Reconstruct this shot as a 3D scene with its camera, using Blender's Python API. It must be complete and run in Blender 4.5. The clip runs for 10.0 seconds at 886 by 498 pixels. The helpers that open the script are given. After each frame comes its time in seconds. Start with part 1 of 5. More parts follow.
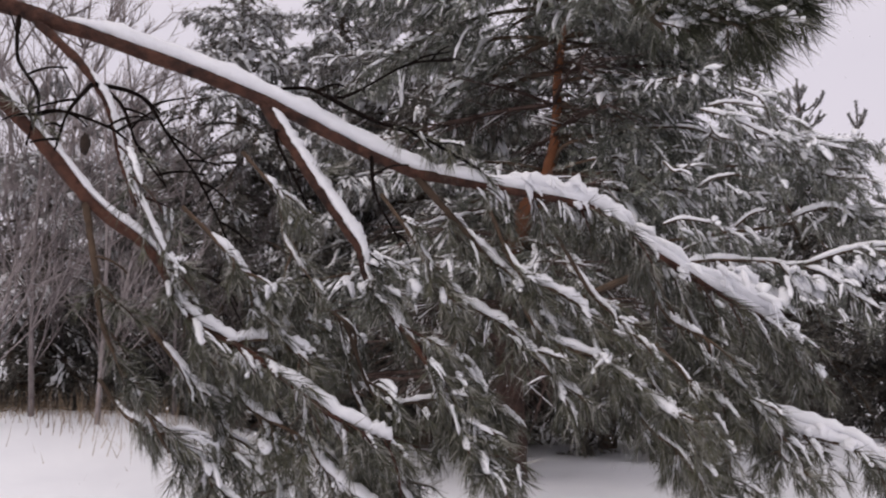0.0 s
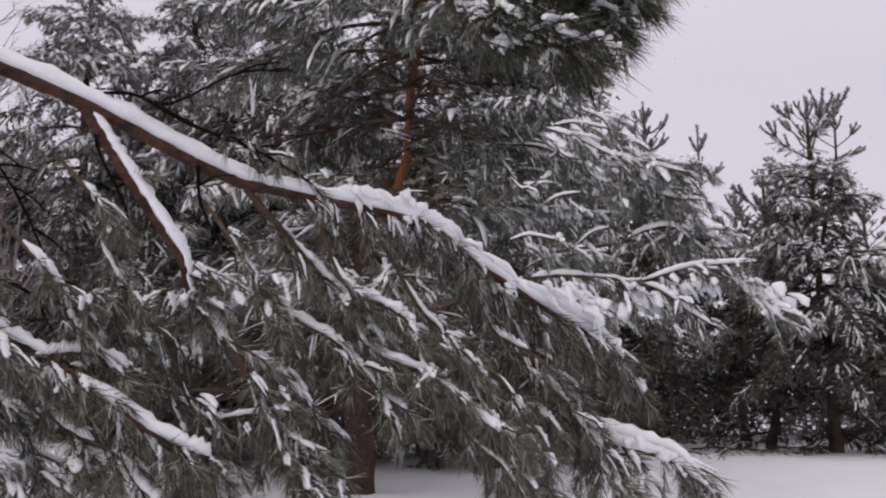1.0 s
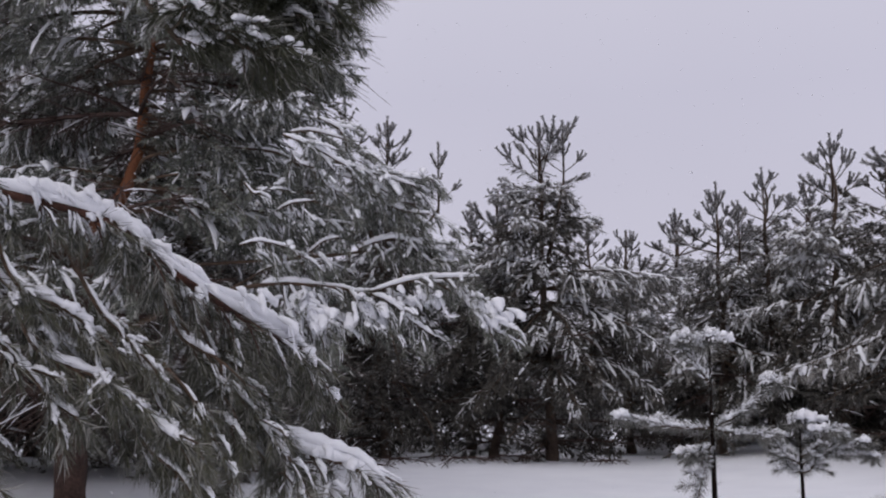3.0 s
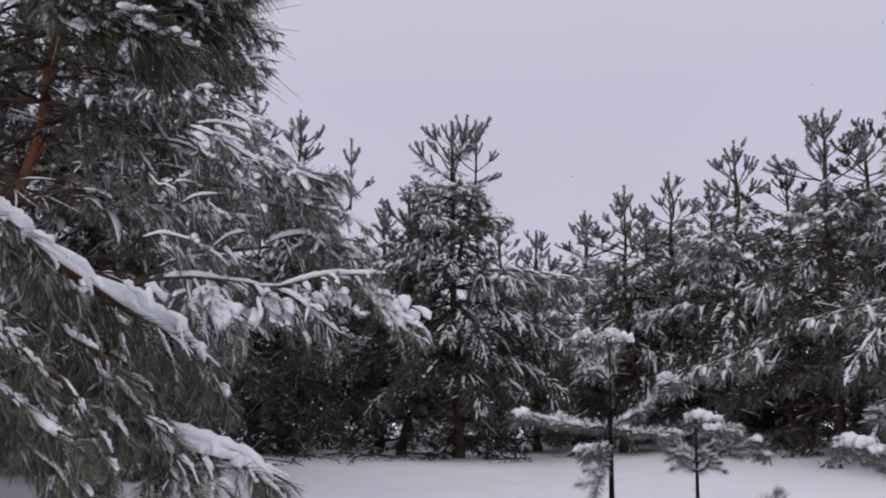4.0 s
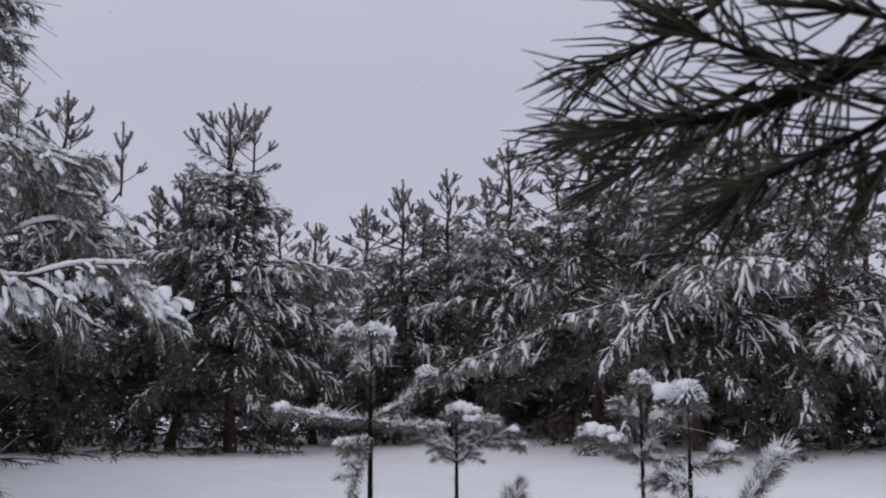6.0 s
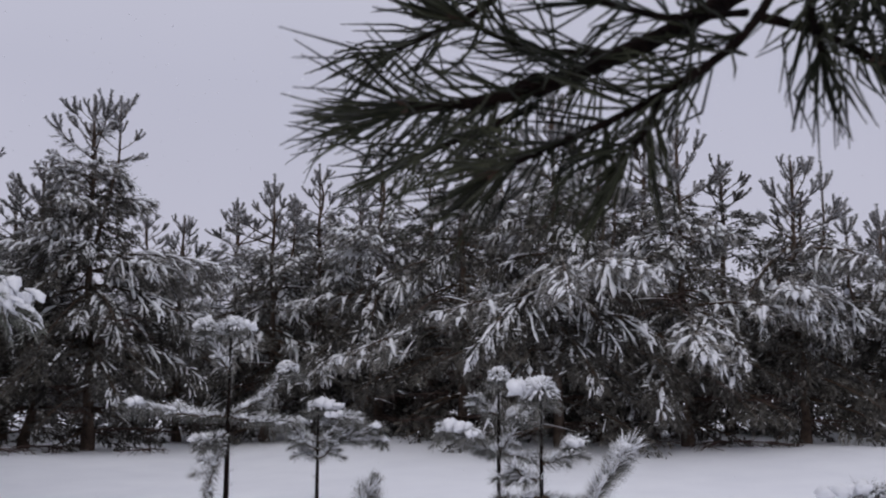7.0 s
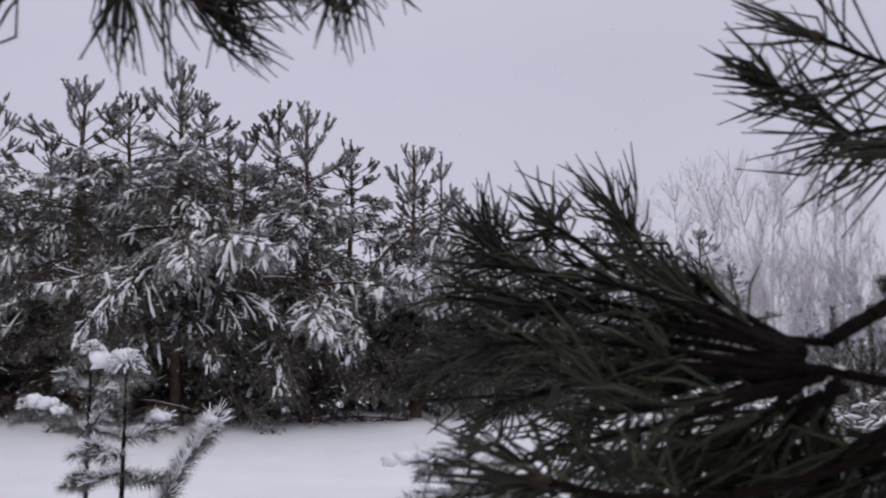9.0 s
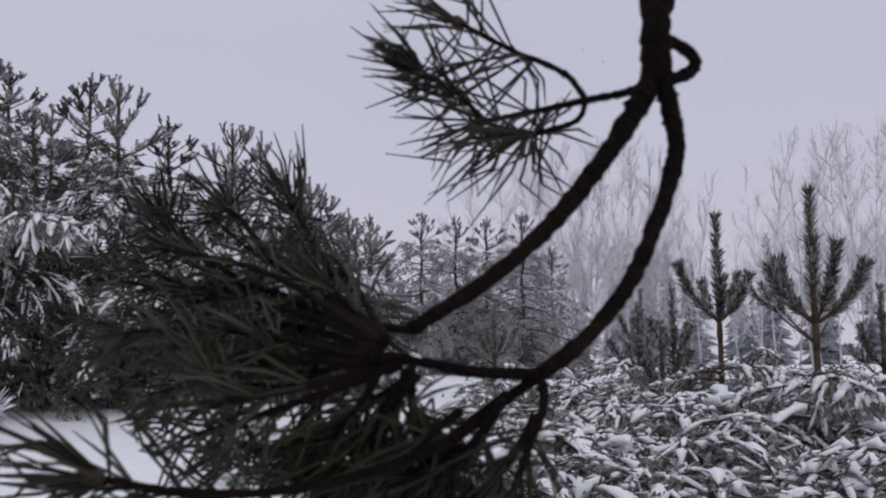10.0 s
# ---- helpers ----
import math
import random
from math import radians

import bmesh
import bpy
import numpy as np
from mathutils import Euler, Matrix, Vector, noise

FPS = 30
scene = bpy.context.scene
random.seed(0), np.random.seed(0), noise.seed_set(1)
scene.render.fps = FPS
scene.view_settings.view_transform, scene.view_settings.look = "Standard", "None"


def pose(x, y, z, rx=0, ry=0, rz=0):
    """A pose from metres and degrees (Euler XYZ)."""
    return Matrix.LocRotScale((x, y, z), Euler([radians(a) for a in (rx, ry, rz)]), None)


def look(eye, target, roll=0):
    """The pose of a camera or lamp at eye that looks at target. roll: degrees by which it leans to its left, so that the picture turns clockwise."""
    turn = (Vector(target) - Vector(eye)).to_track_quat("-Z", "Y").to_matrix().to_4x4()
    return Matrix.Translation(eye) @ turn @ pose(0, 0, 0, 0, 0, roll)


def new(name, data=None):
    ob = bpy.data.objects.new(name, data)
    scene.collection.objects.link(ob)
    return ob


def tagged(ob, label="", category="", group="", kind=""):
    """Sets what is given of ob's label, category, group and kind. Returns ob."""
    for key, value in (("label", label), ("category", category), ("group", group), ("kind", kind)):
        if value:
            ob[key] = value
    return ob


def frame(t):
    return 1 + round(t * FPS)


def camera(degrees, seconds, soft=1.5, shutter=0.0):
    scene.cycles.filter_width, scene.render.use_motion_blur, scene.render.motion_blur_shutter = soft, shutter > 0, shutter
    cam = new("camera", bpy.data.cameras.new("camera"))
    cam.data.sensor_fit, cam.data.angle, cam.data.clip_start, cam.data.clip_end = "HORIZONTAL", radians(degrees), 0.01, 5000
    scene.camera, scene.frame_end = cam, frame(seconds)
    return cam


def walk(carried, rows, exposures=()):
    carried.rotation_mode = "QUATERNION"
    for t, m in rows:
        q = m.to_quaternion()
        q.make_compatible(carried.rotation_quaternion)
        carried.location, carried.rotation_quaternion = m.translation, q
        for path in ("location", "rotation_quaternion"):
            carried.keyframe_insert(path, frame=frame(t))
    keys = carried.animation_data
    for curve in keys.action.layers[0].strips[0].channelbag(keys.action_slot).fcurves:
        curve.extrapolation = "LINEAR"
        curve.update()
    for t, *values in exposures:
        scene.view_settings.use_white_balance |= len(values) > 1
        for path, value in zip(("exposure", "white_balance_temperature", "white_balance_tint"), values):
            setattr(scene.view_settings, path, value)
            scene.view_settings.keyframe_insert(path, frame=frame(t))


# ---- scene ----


def aim(x, y, z, heading, pitch, roll):
    """A camera pose from its eye, its heading to the right of +y, its tilt upward and its roll."""
    h, p = radians(heading), radians(pitch)
    ahead = Vector((math.sin(h) * math.cos(p), math.cos(h) * math.cos(p), math.sin(p)))
    return look((x, y, z), Vector((x, y, z)) + ahead * 5, roll)


cam = camera(46.37, 10.0, soft=2.0, shutter=0.15)
cam.data.dof.use_dof, cam.data.dof.focus_distance, cam.data.dof.aperture_fstop = True, 4.5, 16.0
walk(cam, [
    (0, aim(-0.315, -0.091, 1.192, -28.15, 7.95, -0.02)),
    (0.5, aim(-0.277, -0.073, 1.194, -23.86, 8.30, -0.21)),
    (1, aim(-0.252, -0.055, 1.194, -20.27, 8.65, -0.25)),
    (1.5, aim(-0.220, -0.030, 1.191, -15.79, 8.95, -0.37)),
    (2, aim(-0.179, -0.014, 1.188, -11.40, 9.12, -0.42)),
    (2.5, aim(-0.149, -0.007, 1.191, -8.42, 9.15, -0.19)),
    (4, aim(-0.068, -0.007, 1.194, -1.53, 9.00, 0.54)),
    (4.5, aim(-0.028, -0.010, 1.198, 1.96, 8.91, 0.46)),
    (5, aim(-0.000, 0.000, 1.204, 5.05, 8.79, 0.18)),
    (6.5, aim(0.134, -0.004, 1.199, 13.37, 8.58, -0.00)),
    (7, aim(0.174, -0.013, 1.192, 17.10, 8.52, 0.14)),
    (7.5, aim(0.235, -0.011, 1.187, 20.56, 8.34, 0.15)),
    (8, aim(0.281, -0.032, 1.177, 25.30, 8.15, 0.11)),
    (8.5, aim(0.335, -0.058, 1.168, 31.29, 7.90, -0.06)),
    (9, aim(0.390, -0.112, 1.160, 36.65, 7.45, -0.06)),
    (9.5, aim(0.484, -0.158, 1.156, 41.92, 6.95, -0.38)),
    (10, aim(0.518, -0.193, 1.164, 45.97, 6.40, -0.64)),
], exposures=[(0, 0.34, 7200, 12.5), (1.0, 0.25, 7040, 12.5), (1.7, 0.13, 6880, 12.5), (2.5, 0.03, 6700, 12), (4.5, -0.05, 6530, 10.5), (5.0, -0.11, 6490, 9.8), (5.5, -0.13, 6460, 9.3), (6.5, -0.15, 6440, 9.2), (8.0, -0.06, 6560, 11), (9.0, -0.01, 6540, 10.8), (10.0, -0.07, 6470, 10)])

# ---- overcast sky and a broad weak sun ----
SUN_HEIGHT, SUN_TURN = radians(42), radians(200)
world = bpy.data.worlds.new("overcast_sky")
scene.world = world
world.use_nodes = True
wn, wl = world.node_tree.nodes, world.node_tree.links
wn.clear()
w_out = wn.new("ShaderNodeOutputWorld")
w_bg = wn.new("ShaderNodeBackground")
w_sky = wn.new("ShaderNodeTexSky")
w_sky.sky_type, w_sky.sun_disc = "NISHITA", False
w_sky.sun_elevation, w_sky.sun_rotation = SUN_HEIGHT, SUN_TURN
w_dim = wn.new("ShaderNodeVectorMath")
w_dim.operation = "SCALE"
w_dim.inputs[3].default_value = 0.08
w_co = wn.new("ShaderNodeTexCoord")
w_sep = wn.new("ShaderNodeSeparateXYZ")
w_ramp = wn.new("ShaderNodeValToRGB")
w_ramp.color_ramp.elements[0].position, w_ramp.color_ramp.elements[0].color = 0.0, (0.60, 0.58, 0.69, 1)
w_ramp.color_ramp.elements[1].position, w_ramp.color_ramp.elements[1].color = 1.0, (0.86, 0.86, 0.95, 1)
w_el = w_ramp.color_ramp.elements.new(0.3)
w_el.color = (0.57, 0.565, 0.685, 1)
w_noise = wn.new("ShaderNodeTexNoise")
w_noise.inputs["Scale"].default_value, w_noise.inputs["Detail"].default_value = 2.2, 3.0
w_soft = wn.new("ShaderNodeMapRange")
w_soft.inputs[3].default_value, w_soft.inputs[4].default_value = 0.93, 1.07
w_mul = wn.new("ShaderNodeVectorMath")
w_mul.operation = "SCALE"
w_mix = wn.new("ShaderNodeMix")
w_mix.data_type = "RGBA"
w_mix.inputs[0].default_value = 0.92
wl.new(w_co.outputs["Generated"], w_sep.inputs[0])
wl.new(w_co.outputs["Generated"], w_noise.inputs["Vector"])
wl.new(w_sep.outputs[2], w_ramp.inputs[0])
wl.new(w_noise.outputs[0], w_soft.inputs[0])
wl.new(w_ramp.outputs[0], w_mul.inputs[0])
wl.new(w_soft.outputs[0], w_mul.inputs[3])
wl.new(w_sky.outputs[0], w_dim.inputs[0])
wl.new(w_dim.outputs[0], w_mix.inputs[6])
wl.new(w_mul.outputs[0], w_mix.inputs[7])
wl.new(w_mix.outputs[2], w_bg.inputs[0])
w_bg.inputs[1].default_value = 1.0
wl.new(w_bg.outputs[0], w_out.inputs[0])
sun_data = bpy.data.lights.new("sun", "SUN")
sun_data.energy, sun_data.angle, sun_data.color = 0.5, radians(40), (1.0, 0.96, 0.92)
sun = new("sun", sun_data)
sun.rotation_euler = (radians(90) - SUN_HEIGHT, 0, radians(180) - SUN_TURN)


# ---- materials ----
def material(name, dark, light, rough, scale=30.0, bump=0.3, bump_scale=90.0, island=0.0, objects=0.0, warm=None, frost=0.0, rime=0.0, gloss=0.3):
    """Two colours mixed by noise at two scales, with bump; island and objects vary the tone piece by piece; warm is a third
    colour that takes over with height on the object (from, to, colour); frost whitens in patches."""
    m = bpy.data.materials.new(name)
    m.use_nodes = True
    n, l = m.node_tree.nodes, m.node_tree.links
    b = n["Principled BSDF"]
    b.inputs["Roughness"].default_value = rough
    b.inputs["Specular IOR Level"].default_value = gloss
    co = n.new("ShaderNodeTexCoord")
    big, fine = n.new("ShaderNodeTexNoise"), n.new("ShaderNodeTexNoise")
    big.inputs["Scale"].default_value, big.inputs["Detail"].default_value = scale * 0.2, 2.0
    fine.inputs["Scale"].default_value, fine.inputs["Detail"].default_value = scale, 4.0
    both = n.new("ShaderNodeMath")
    both.operation = "ADD"
    half = n.new("ShaderNodeMapRange")
    half.inputs[1].default_value, half.inputs[2].default_value = 0.7, 1.3
    for t in (big, fine):
        l.new(co.outputs["Object"], t.inputs["Vector"])
    l.new(big.outputs[0], both.inputs[0])
    l.new(fine.outputs[0], both.inputs[1])
    l.new(both.outputs[0], half.inputs[0])
    mix = n.new("ShaderNodeMix")
    mix.data_type = "RGBA"
    mix.inputs[6].default_value, mix.inputs[7].default_value = (*dark, 1), (*light, 1)
    l.new(half.outputs[0], mix.inputs[0])
    out = mix.outputs[2]
    if warm:
        sep, rng_ = n.new("ShaderNodeSeparateXYZ"), n.new("ShaderNodeMapRange")
        rng_.inputs[1].default_value, rng_.inputs[2].default_value = warm[0], warm[1]
        l.new(co.outputs["Object"], sep.inputs[0])
        l.new(sep.outputs[2], rng_.inputs[0])
        wm = n.new("ShaderNodeMix")
        wm.data_type = "RGBA"
        wm.inputs[7].default_value = (*warm[2], 1)
        l.new(rng_.outputs[0], wm.inputs[0])
        l.new(out, wm.inputs[6])
        out = wm.outputs[2]
    for amount, source in ((island, "island"), (objects, "object")):
        if amount:
            src = n.new("ShaderNodeNewGeometry").outputs["Random Per Island"] if source == "island" else n.new("ShaderNodeObjectInfo").outputs["Random"]
            rr, sc = n.new("ShaderNodeMapRange"), n.new("ShaderNodeVectorMath")
            rr.inputs[3].default_value, rr.inputs[4].default_value = 1 - amount, 1 + amount
            sc.operation = "SCALE"
            l.new(src, rr.inputs[0])
            l.new(out, sc.inputs[0])
            l.new(rr.outputs[0], sc.inputs[3])
            out = sc.outputs[0]
    if frost:
        fn, fr, fm = n.new("ShaderNodeTexNoise"), n.new("ShaderNodeMapRange"), n.new("ShaderNodeMix")
        fn.inputs["Scale"].default_value = 60.0
        fr.inputs[1].default_value, fr.inputs[2].default_value, fr.inputs[4].default_value = 0.5, 0.66, frost
        fm.data_type = "RGBA"
        fm.inputs[7].default_value = (0.75, 0.77, 0.82, 1)
        l.new(co.outputs["Object"], fn.inputs["Vector"])
        l.new(fn.outputs[0], fr.inputs[0])
        l.new(fr.outputs[0], fm.inputs[0])
        l.new(out, fm.inputs[6])
        out = fm.outputs[2]
    if rime:
        # some single needles are coated all over
        gi, cut, rm = n.new("ShaderNodeNewGeometry"), n.new("ShaderNodeMath"), n.new("ShaderNodeMix")
        cut.operation, cut.inputs[1].default_value = "GREATER_THAN", 1 - rime
        half_ = n.new("ShaderNodeMath")
        half_.operation, half_.inputs[1].default_value = "MULTIPLY", 0.45
        rm.data_type = "RGBA"
        rm.inputs[7].default_value = (0.62, 0.60, 0.58, 1)
        l.new(gi.outputs["Random Per Island"], cut.inputs[0])
        l.new(cut.outputs[0], half_.inputs[0])
        l.new(half_.outputs[0], rm.inputs[0])
        l.new(out, rm.inputs[6])
        out = rm.outputs[2]
    l.new(out, b.inputs["Base Color"])
    if bump:
        bn, bp = n.new("ShaderNodeTexNoise"), n.new("ShaderNodeBump")
        bn.inputs["Scale"].default_value, bn.inputs["Detail"].default_value = bump_scale, 4.0
        bp.inputs["Strength"].default_value, bp.inputs["Distance"].default_value = bump, 0.01
        l.new(co.outputs["Object"], bn.inputs["Vector"])
        l.new(bn.outputs[0], bp.inputs["Height"])
        l.new(bp.outputs[0], b.inputs["Normal"])
    return m


SNOW = material("snow", (0.80, 0.81, 0.85), (0.88, 0.89, 0.92), 0.65, 14, 0.5, 60)
GROUND_SNOW = material("ground_snow", (0.80, 0.81, 0.86), (0.88, 0.89, 0.93), 0.7, 2.0, 0.35, 9)
NEEDLE = material("needles", (0.042, 0.038, 0.033), (0.100, 0.091, 0.075), 0.6, 6, 0, island=0.5, objects=0.3, frost=0.13, rime=0.09, gloss=0.2)
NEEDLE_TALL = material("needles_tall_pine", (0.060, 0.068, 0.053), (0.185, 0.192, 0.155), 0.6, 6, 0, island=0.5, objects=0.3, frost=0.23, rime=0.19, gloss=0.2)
# treetop rime, made paler still so the colour includes snowfall haze
NEEDLE_TOP = material("needles_top_rime_haze", (0.19, 0.19, 0.195), (0.38, 0.38, 0.39), 0.6, 6, 0, island=0.5, objects=0.25, frost=0.42, rime=0.38, gloss=0.2)
NEEDLE_CROWN = material("needles_crown", (0.066, 0.061, 0.053), (0.190, 0.178, 0.156), 0.6, 6, 0, island=0.5, objects=0.3, frost=0.34, rime=0.28, gloss=0.2)
# rime on the deep rows, plus snowfall haze painted in as a paler base
NEEDLE_RIME_HAZE = material("needles_deep_rime_haze", (0.15, 0.15, 0.155), (0.30, 0.30, 0.31), 0.7, 6, 0, island=0.4, objects=0.2, frost=0.5, rime=0.4, gloss=0.2)
NEEDLE_SAP = material("needles_sapling", (0.036, 0.037, 0.028), (0.12, 0.118, 0.095), 0.6, 20, 0, island=0.5, frost=0.35, rime=0.30)
NEEDLE_BOUGH = material("needles_bough", (0.026, 0.029, 0.018), (0.078, 0.080, 0.050), 0.5, 20, 0, island=0.6, rime=0.12, gloss=0.2)
NEEDLE_NEAR = material("needles_near", (0.038, 0.040, 0.027), (0.132, 0.130, 0.090), 0.5, 20, 0, island=0.6, frost=0.16, rime=0.20, gloss=0.2)
# near-black base paints in the backlit shade of needles against the sky
NEEDLE_LENS = material("needles_at_lens_shaded", (0.006, 0.008, 0.005), (0.042, 0.044, 0.026), 0.5, 30, 0, island=0.75, gloss=0.12)
BARK = material("bark", (0.035, 0.025, 0.02), (0.12, 0.085, 0.065), 0.9, 40, 0.9, 45)
BARK_WARM = material("bark_warm", (0.026, 0.016, 0.013), (0.085, 0.050, 0.040), 0.9, 40, 0.9, 45, warm=(1.6, 2.4, (0.19, 0.075, 0.036)))
BARK_LIMB = material("bark_limb", (0.016, 0.009, 0.008), (0.105, 0.046, 0.031), 0.85, 45, 1.0, 80)
# darker than real bark: the shade of backlit stems is in the colour
BARK_SHADED = material("bark_shaded", (0.004, 0.003, 0.003), (0.017, 0.010, 0.008), 0.9, 160, 1.0, 260, gloss=0.08)
TWIG = material("twig", (0.04, 0.028, 0.02), (0.12, 0.08, 0.055), 0.9, 40, 0.3, 80, objects=0.2)
DEAD = material("dead_twig", (0.045, 0.030, 0.027), (0.120, 0.082, 0.070), 0.9, 20, 0.3, 60, objects=0.3, gloss=0.15)
# twigs lightened well past bare bark to carry the haze of distance
BIRCH = material("birch_twig_hazed", (0.44, 0.42, 0.44), (0.64, 0.62, 0.64), 0.9, 3, 0.2, 20, objects=0.15)
SHRUB = material("rimed_shrub_twig", (0.15, 0.125, 0.125), (0.36, 0.32, 0.32), 0.9, 6, 0.2, 30, objects=0.2, gloss=0.15)
GRASS = material("dry_grass", (0.16, 0.11, 0.075), (0.36, 0.28, 0.20), 0.9, 8, 0, island=0.3)
CONE = material("cone", (0.02, 0.015, 0.012), (0.06, 0.04, 0.03), 0.8, 200, 0.8, 300)
BUD = material("bud", (0.03, 0.018, 0.012), (0.07, 0.038, 0.025), 0.7, 200, 0.4, 300)
# distance haze is mixed into this grey instead of dark green
FAR = material("far_needles_hazed", (0.20, 0.21, 0.23), (0.42, 0.43, 0.47), 0.9, 1.2, 0, island=0.25, objects=0.2)


# ---- mesh building ----
class Geo:
    """Collects triangles and quads, then makes one mesh of them."""

    def __init__(self):
        self.v, self.f, self.n = [], [], 0

    def add(self, verts, faces):
        self.v.append(np.asarray(verts, float))
        self.f.append((np.asarray(faces, int) + self.n))
        self.n += len(verts)

    def merge(self, other, m):
        if other.n:
            v = np.concatenate(other.v)
            m = np.array(m)
            base = self.n
            self.v.append(v @ m[:3, :3].T + m[:3, 3])
            for f in other.f:
                self.f.append(f + base)
            self.n += other.n

    def mesh(self, name, mat, smooth=True):
        me = bpy.data.meshes.new(name)
        if self.n:
            faces = [row for f in self.f for row in f.tolist()]
            me.from_pydata(np.concatenate(self.v).tolist(), [], faces)
            me.polygons.foreach_set("use_smooth", [smooth] * len(faces))
        me.materials.append(mat)
        return me


def part(name, me, parent, m=None, label=""):
    ob = new(name, me)
    ob.parent = parent
    if m is not None:
        ob.matrix_basis = m
    return tagged(ob, label=label)


def empty(name, m):
    ob = new(name)
    ob.empty_display_size = 0.1
    ob.matrix_basis = m
    return ob


def unit(v):
    return v / (np.linalg.norm(v) + 1e-9)


def smooth_line(pts, n):
    """n points on a Catmull-Rom curve through pts."""
    p = np.asarray(pts, float)
    p = np.vstack([2 * p[0] - p[1], p, 2 * p[-1] - p[-2]])
    out = []
    for s in np.linspace(0, len(p) - 3 - 1e-6, n):
        i, t = int(s), s - int(s)
        a, b, c, d = p[i:i + 4]
        out.append(0.5 * (2 * b + (c - a) * t + (2 * a - 5 * b + 4 * c - d) * t * t + (3 * b - a - 3 * c + d) * t ** 3))
    return np.array(out)


def ring_frames(pts):
    d = np.gradient(pts, axis=0)
    d /= np.linalg.norm(d, axis=1)[:, None] + 1e-9
    ref = np.array([0, 0, 1.0]) if abs(d[:, 2]).mean() < 0.8 else np.array([1.0, 0, 0])
    a = np.cross(d, ref)
    a /= np.linalg.norm(a, axis=1)[:, None] + 1e-9
    return d, a, np.cross(a, d)


def tube(geo, pts, radii, sides=6, rng=None, rough=0.0):
    """A closed tapering tube along pts."""
    pts = np.asarray(pts, float)
    radii = np.broadcast_to(radii, len(pts)).astype(float)
    _, a, b = ring_frames(pts)
    ang = np.arange(sides) * 2 * np.pi / sides
    r = np.repeat(radii[:, None], sides, 1)
    if rng is not None and rough:
        r = r * (1 + rough * rng.standard_normal(r.shape))
    v = pts[:, None] + r[..., None] * (np.cos(ang)[None, :, None] * a[:, None] + np.sin(ang)[None, :, None] * b[:, None])
    v = np.vstack([v.reshape(-1, 3), pts[:1], pts[-1:]])
    n = len(pts)
    i, j = np.meshgrid(np.arange(n - 1), np.arange(sides), indexing="ij")
    i, j = i.ravel(), j.ravel()
    k = (j + 1) % sides
    geo.add(v, np.stack([i * sides + j, i * sides + k, (i + 1) * sides + k, (i + 1) * sides + j], 1))
    j = np.arange(sides)
    k = (j + 1) % sides
    base = geo.n - len(v)
    geo.f.append(np.stack([np.full(sides, n * sides), k, j], 1) + base)
    geo.f.append(np.stack([np.full(sides, n * sides + 1), (n - 1) * sides + j, (n - 1) * sides + k], 1) + base)


def snow_roll(geo, pts, radius, rng, sides=6, flat=0.75, lumpy=0.22, lift=0.5):
    """A lumpy roll of snow lying on top of a line, tapered to its ends."""
    pts = np.asarray(pts, float)
    n = len(pts)
    d, a, _ = ring_frames(pts)
    a[:, 2] *= 0.4
    s = np.linspace(0, 1, n)
    prof = np.sqrt(np.clip(1 - (2 * s - 1) ** 4, 0.06, 1)) * (1 + lumpy * rng.standard_normal(n))
    prof = np.clip(prof, 0.2, 1.8) * radius
    up = np.tile([0, 0, 1.0], (n, 1))
    up = up - d * (d[:, 2:3]) * 0.9
    ang = np.arange(sides) * 2 * np.pi / sides + 0.4
    r = prof[:, None] * (1 + 0.6 * lumpy * rng.standard_normal((n, sides)))
    c = pts + up * (prof * lift)[:, None]
    v = c[:, None] + r[..., None] * (np.cos(ang)[None, :, None] * a[:, None] + flat * np.sin(ang)[None, :, None] * up[:, None])
    v = np.vstack([v.reshape(-1, 3), c[:1], c[-1:]])
    i, j = np.meshgrid(np.arange(n - 1), np.arange(sides), indexing="ij")
    i, j = i.ravel(), j.ravel()
    k = (j + 1) % sides
    geo.add(v, np.stack([i * sides + j, i * sides + k, (i + 1) * sides + k, (i + 1) * sides + j], 1))
    j = np.arange(sides)
    k = (j + 1) % sides
    base = geo.n - len(v)
    geo.f.append(np.stack([np.full(sides, n * sides), k, j], 1) + base)
    geo.f.append(np.stack([np.full(sides, n * sides + 1), (n - 1) * sides + j, (n - 1) * sides + k], 1) + base)


def snow_pad(geo, a, b, r, rng, sides=4):
    """A small spindle of snow on a shoot from a to b."""
    d = unit(b - a)
    side = unit(np.cross(d, [0, 0, 1.0]) + 1e-6)
    up = np.array([0, 0, 1.0]) - d * d[2] * 0.9
    ang = np.arange(sides) * 2 * np.pi / sides + 0.5
    rows = [[a + up * r * 0.3], [], [], [b + up * r * 0.2]]
    for k, t in ((1, rng.uniform(0.18, 0.34)), (2, rng.uniform(0.62, 0.82))):
        c = a + (b - a) * t + up * r * 0.7
        for q in ang:
            rr = r * rng.uniform(0.65, 1.3)
            rows[k].append(c + side * math.cos(q) * rr + up * math.sin(q) * rr * 0.8)
    v = np.array(rows[0] + rows[1] + rows[2] + rows[3])
    j = np.arange(sides)
    k = (j + 1) % sides
    base = geo.n
    geo.add(v, np.stack([1 + j, 1 + k, 1 + sides + k, 1 + sides + j], 1))
    geo.f.append(np.stack([np.zeros(sides, int), 1 + k, 1 + j], 1) + base)
    geo.f.append(np.stack([np.full(sides, 2 * sides + 1), 1 + sides + j, 1 + sides + k], 1) + base)


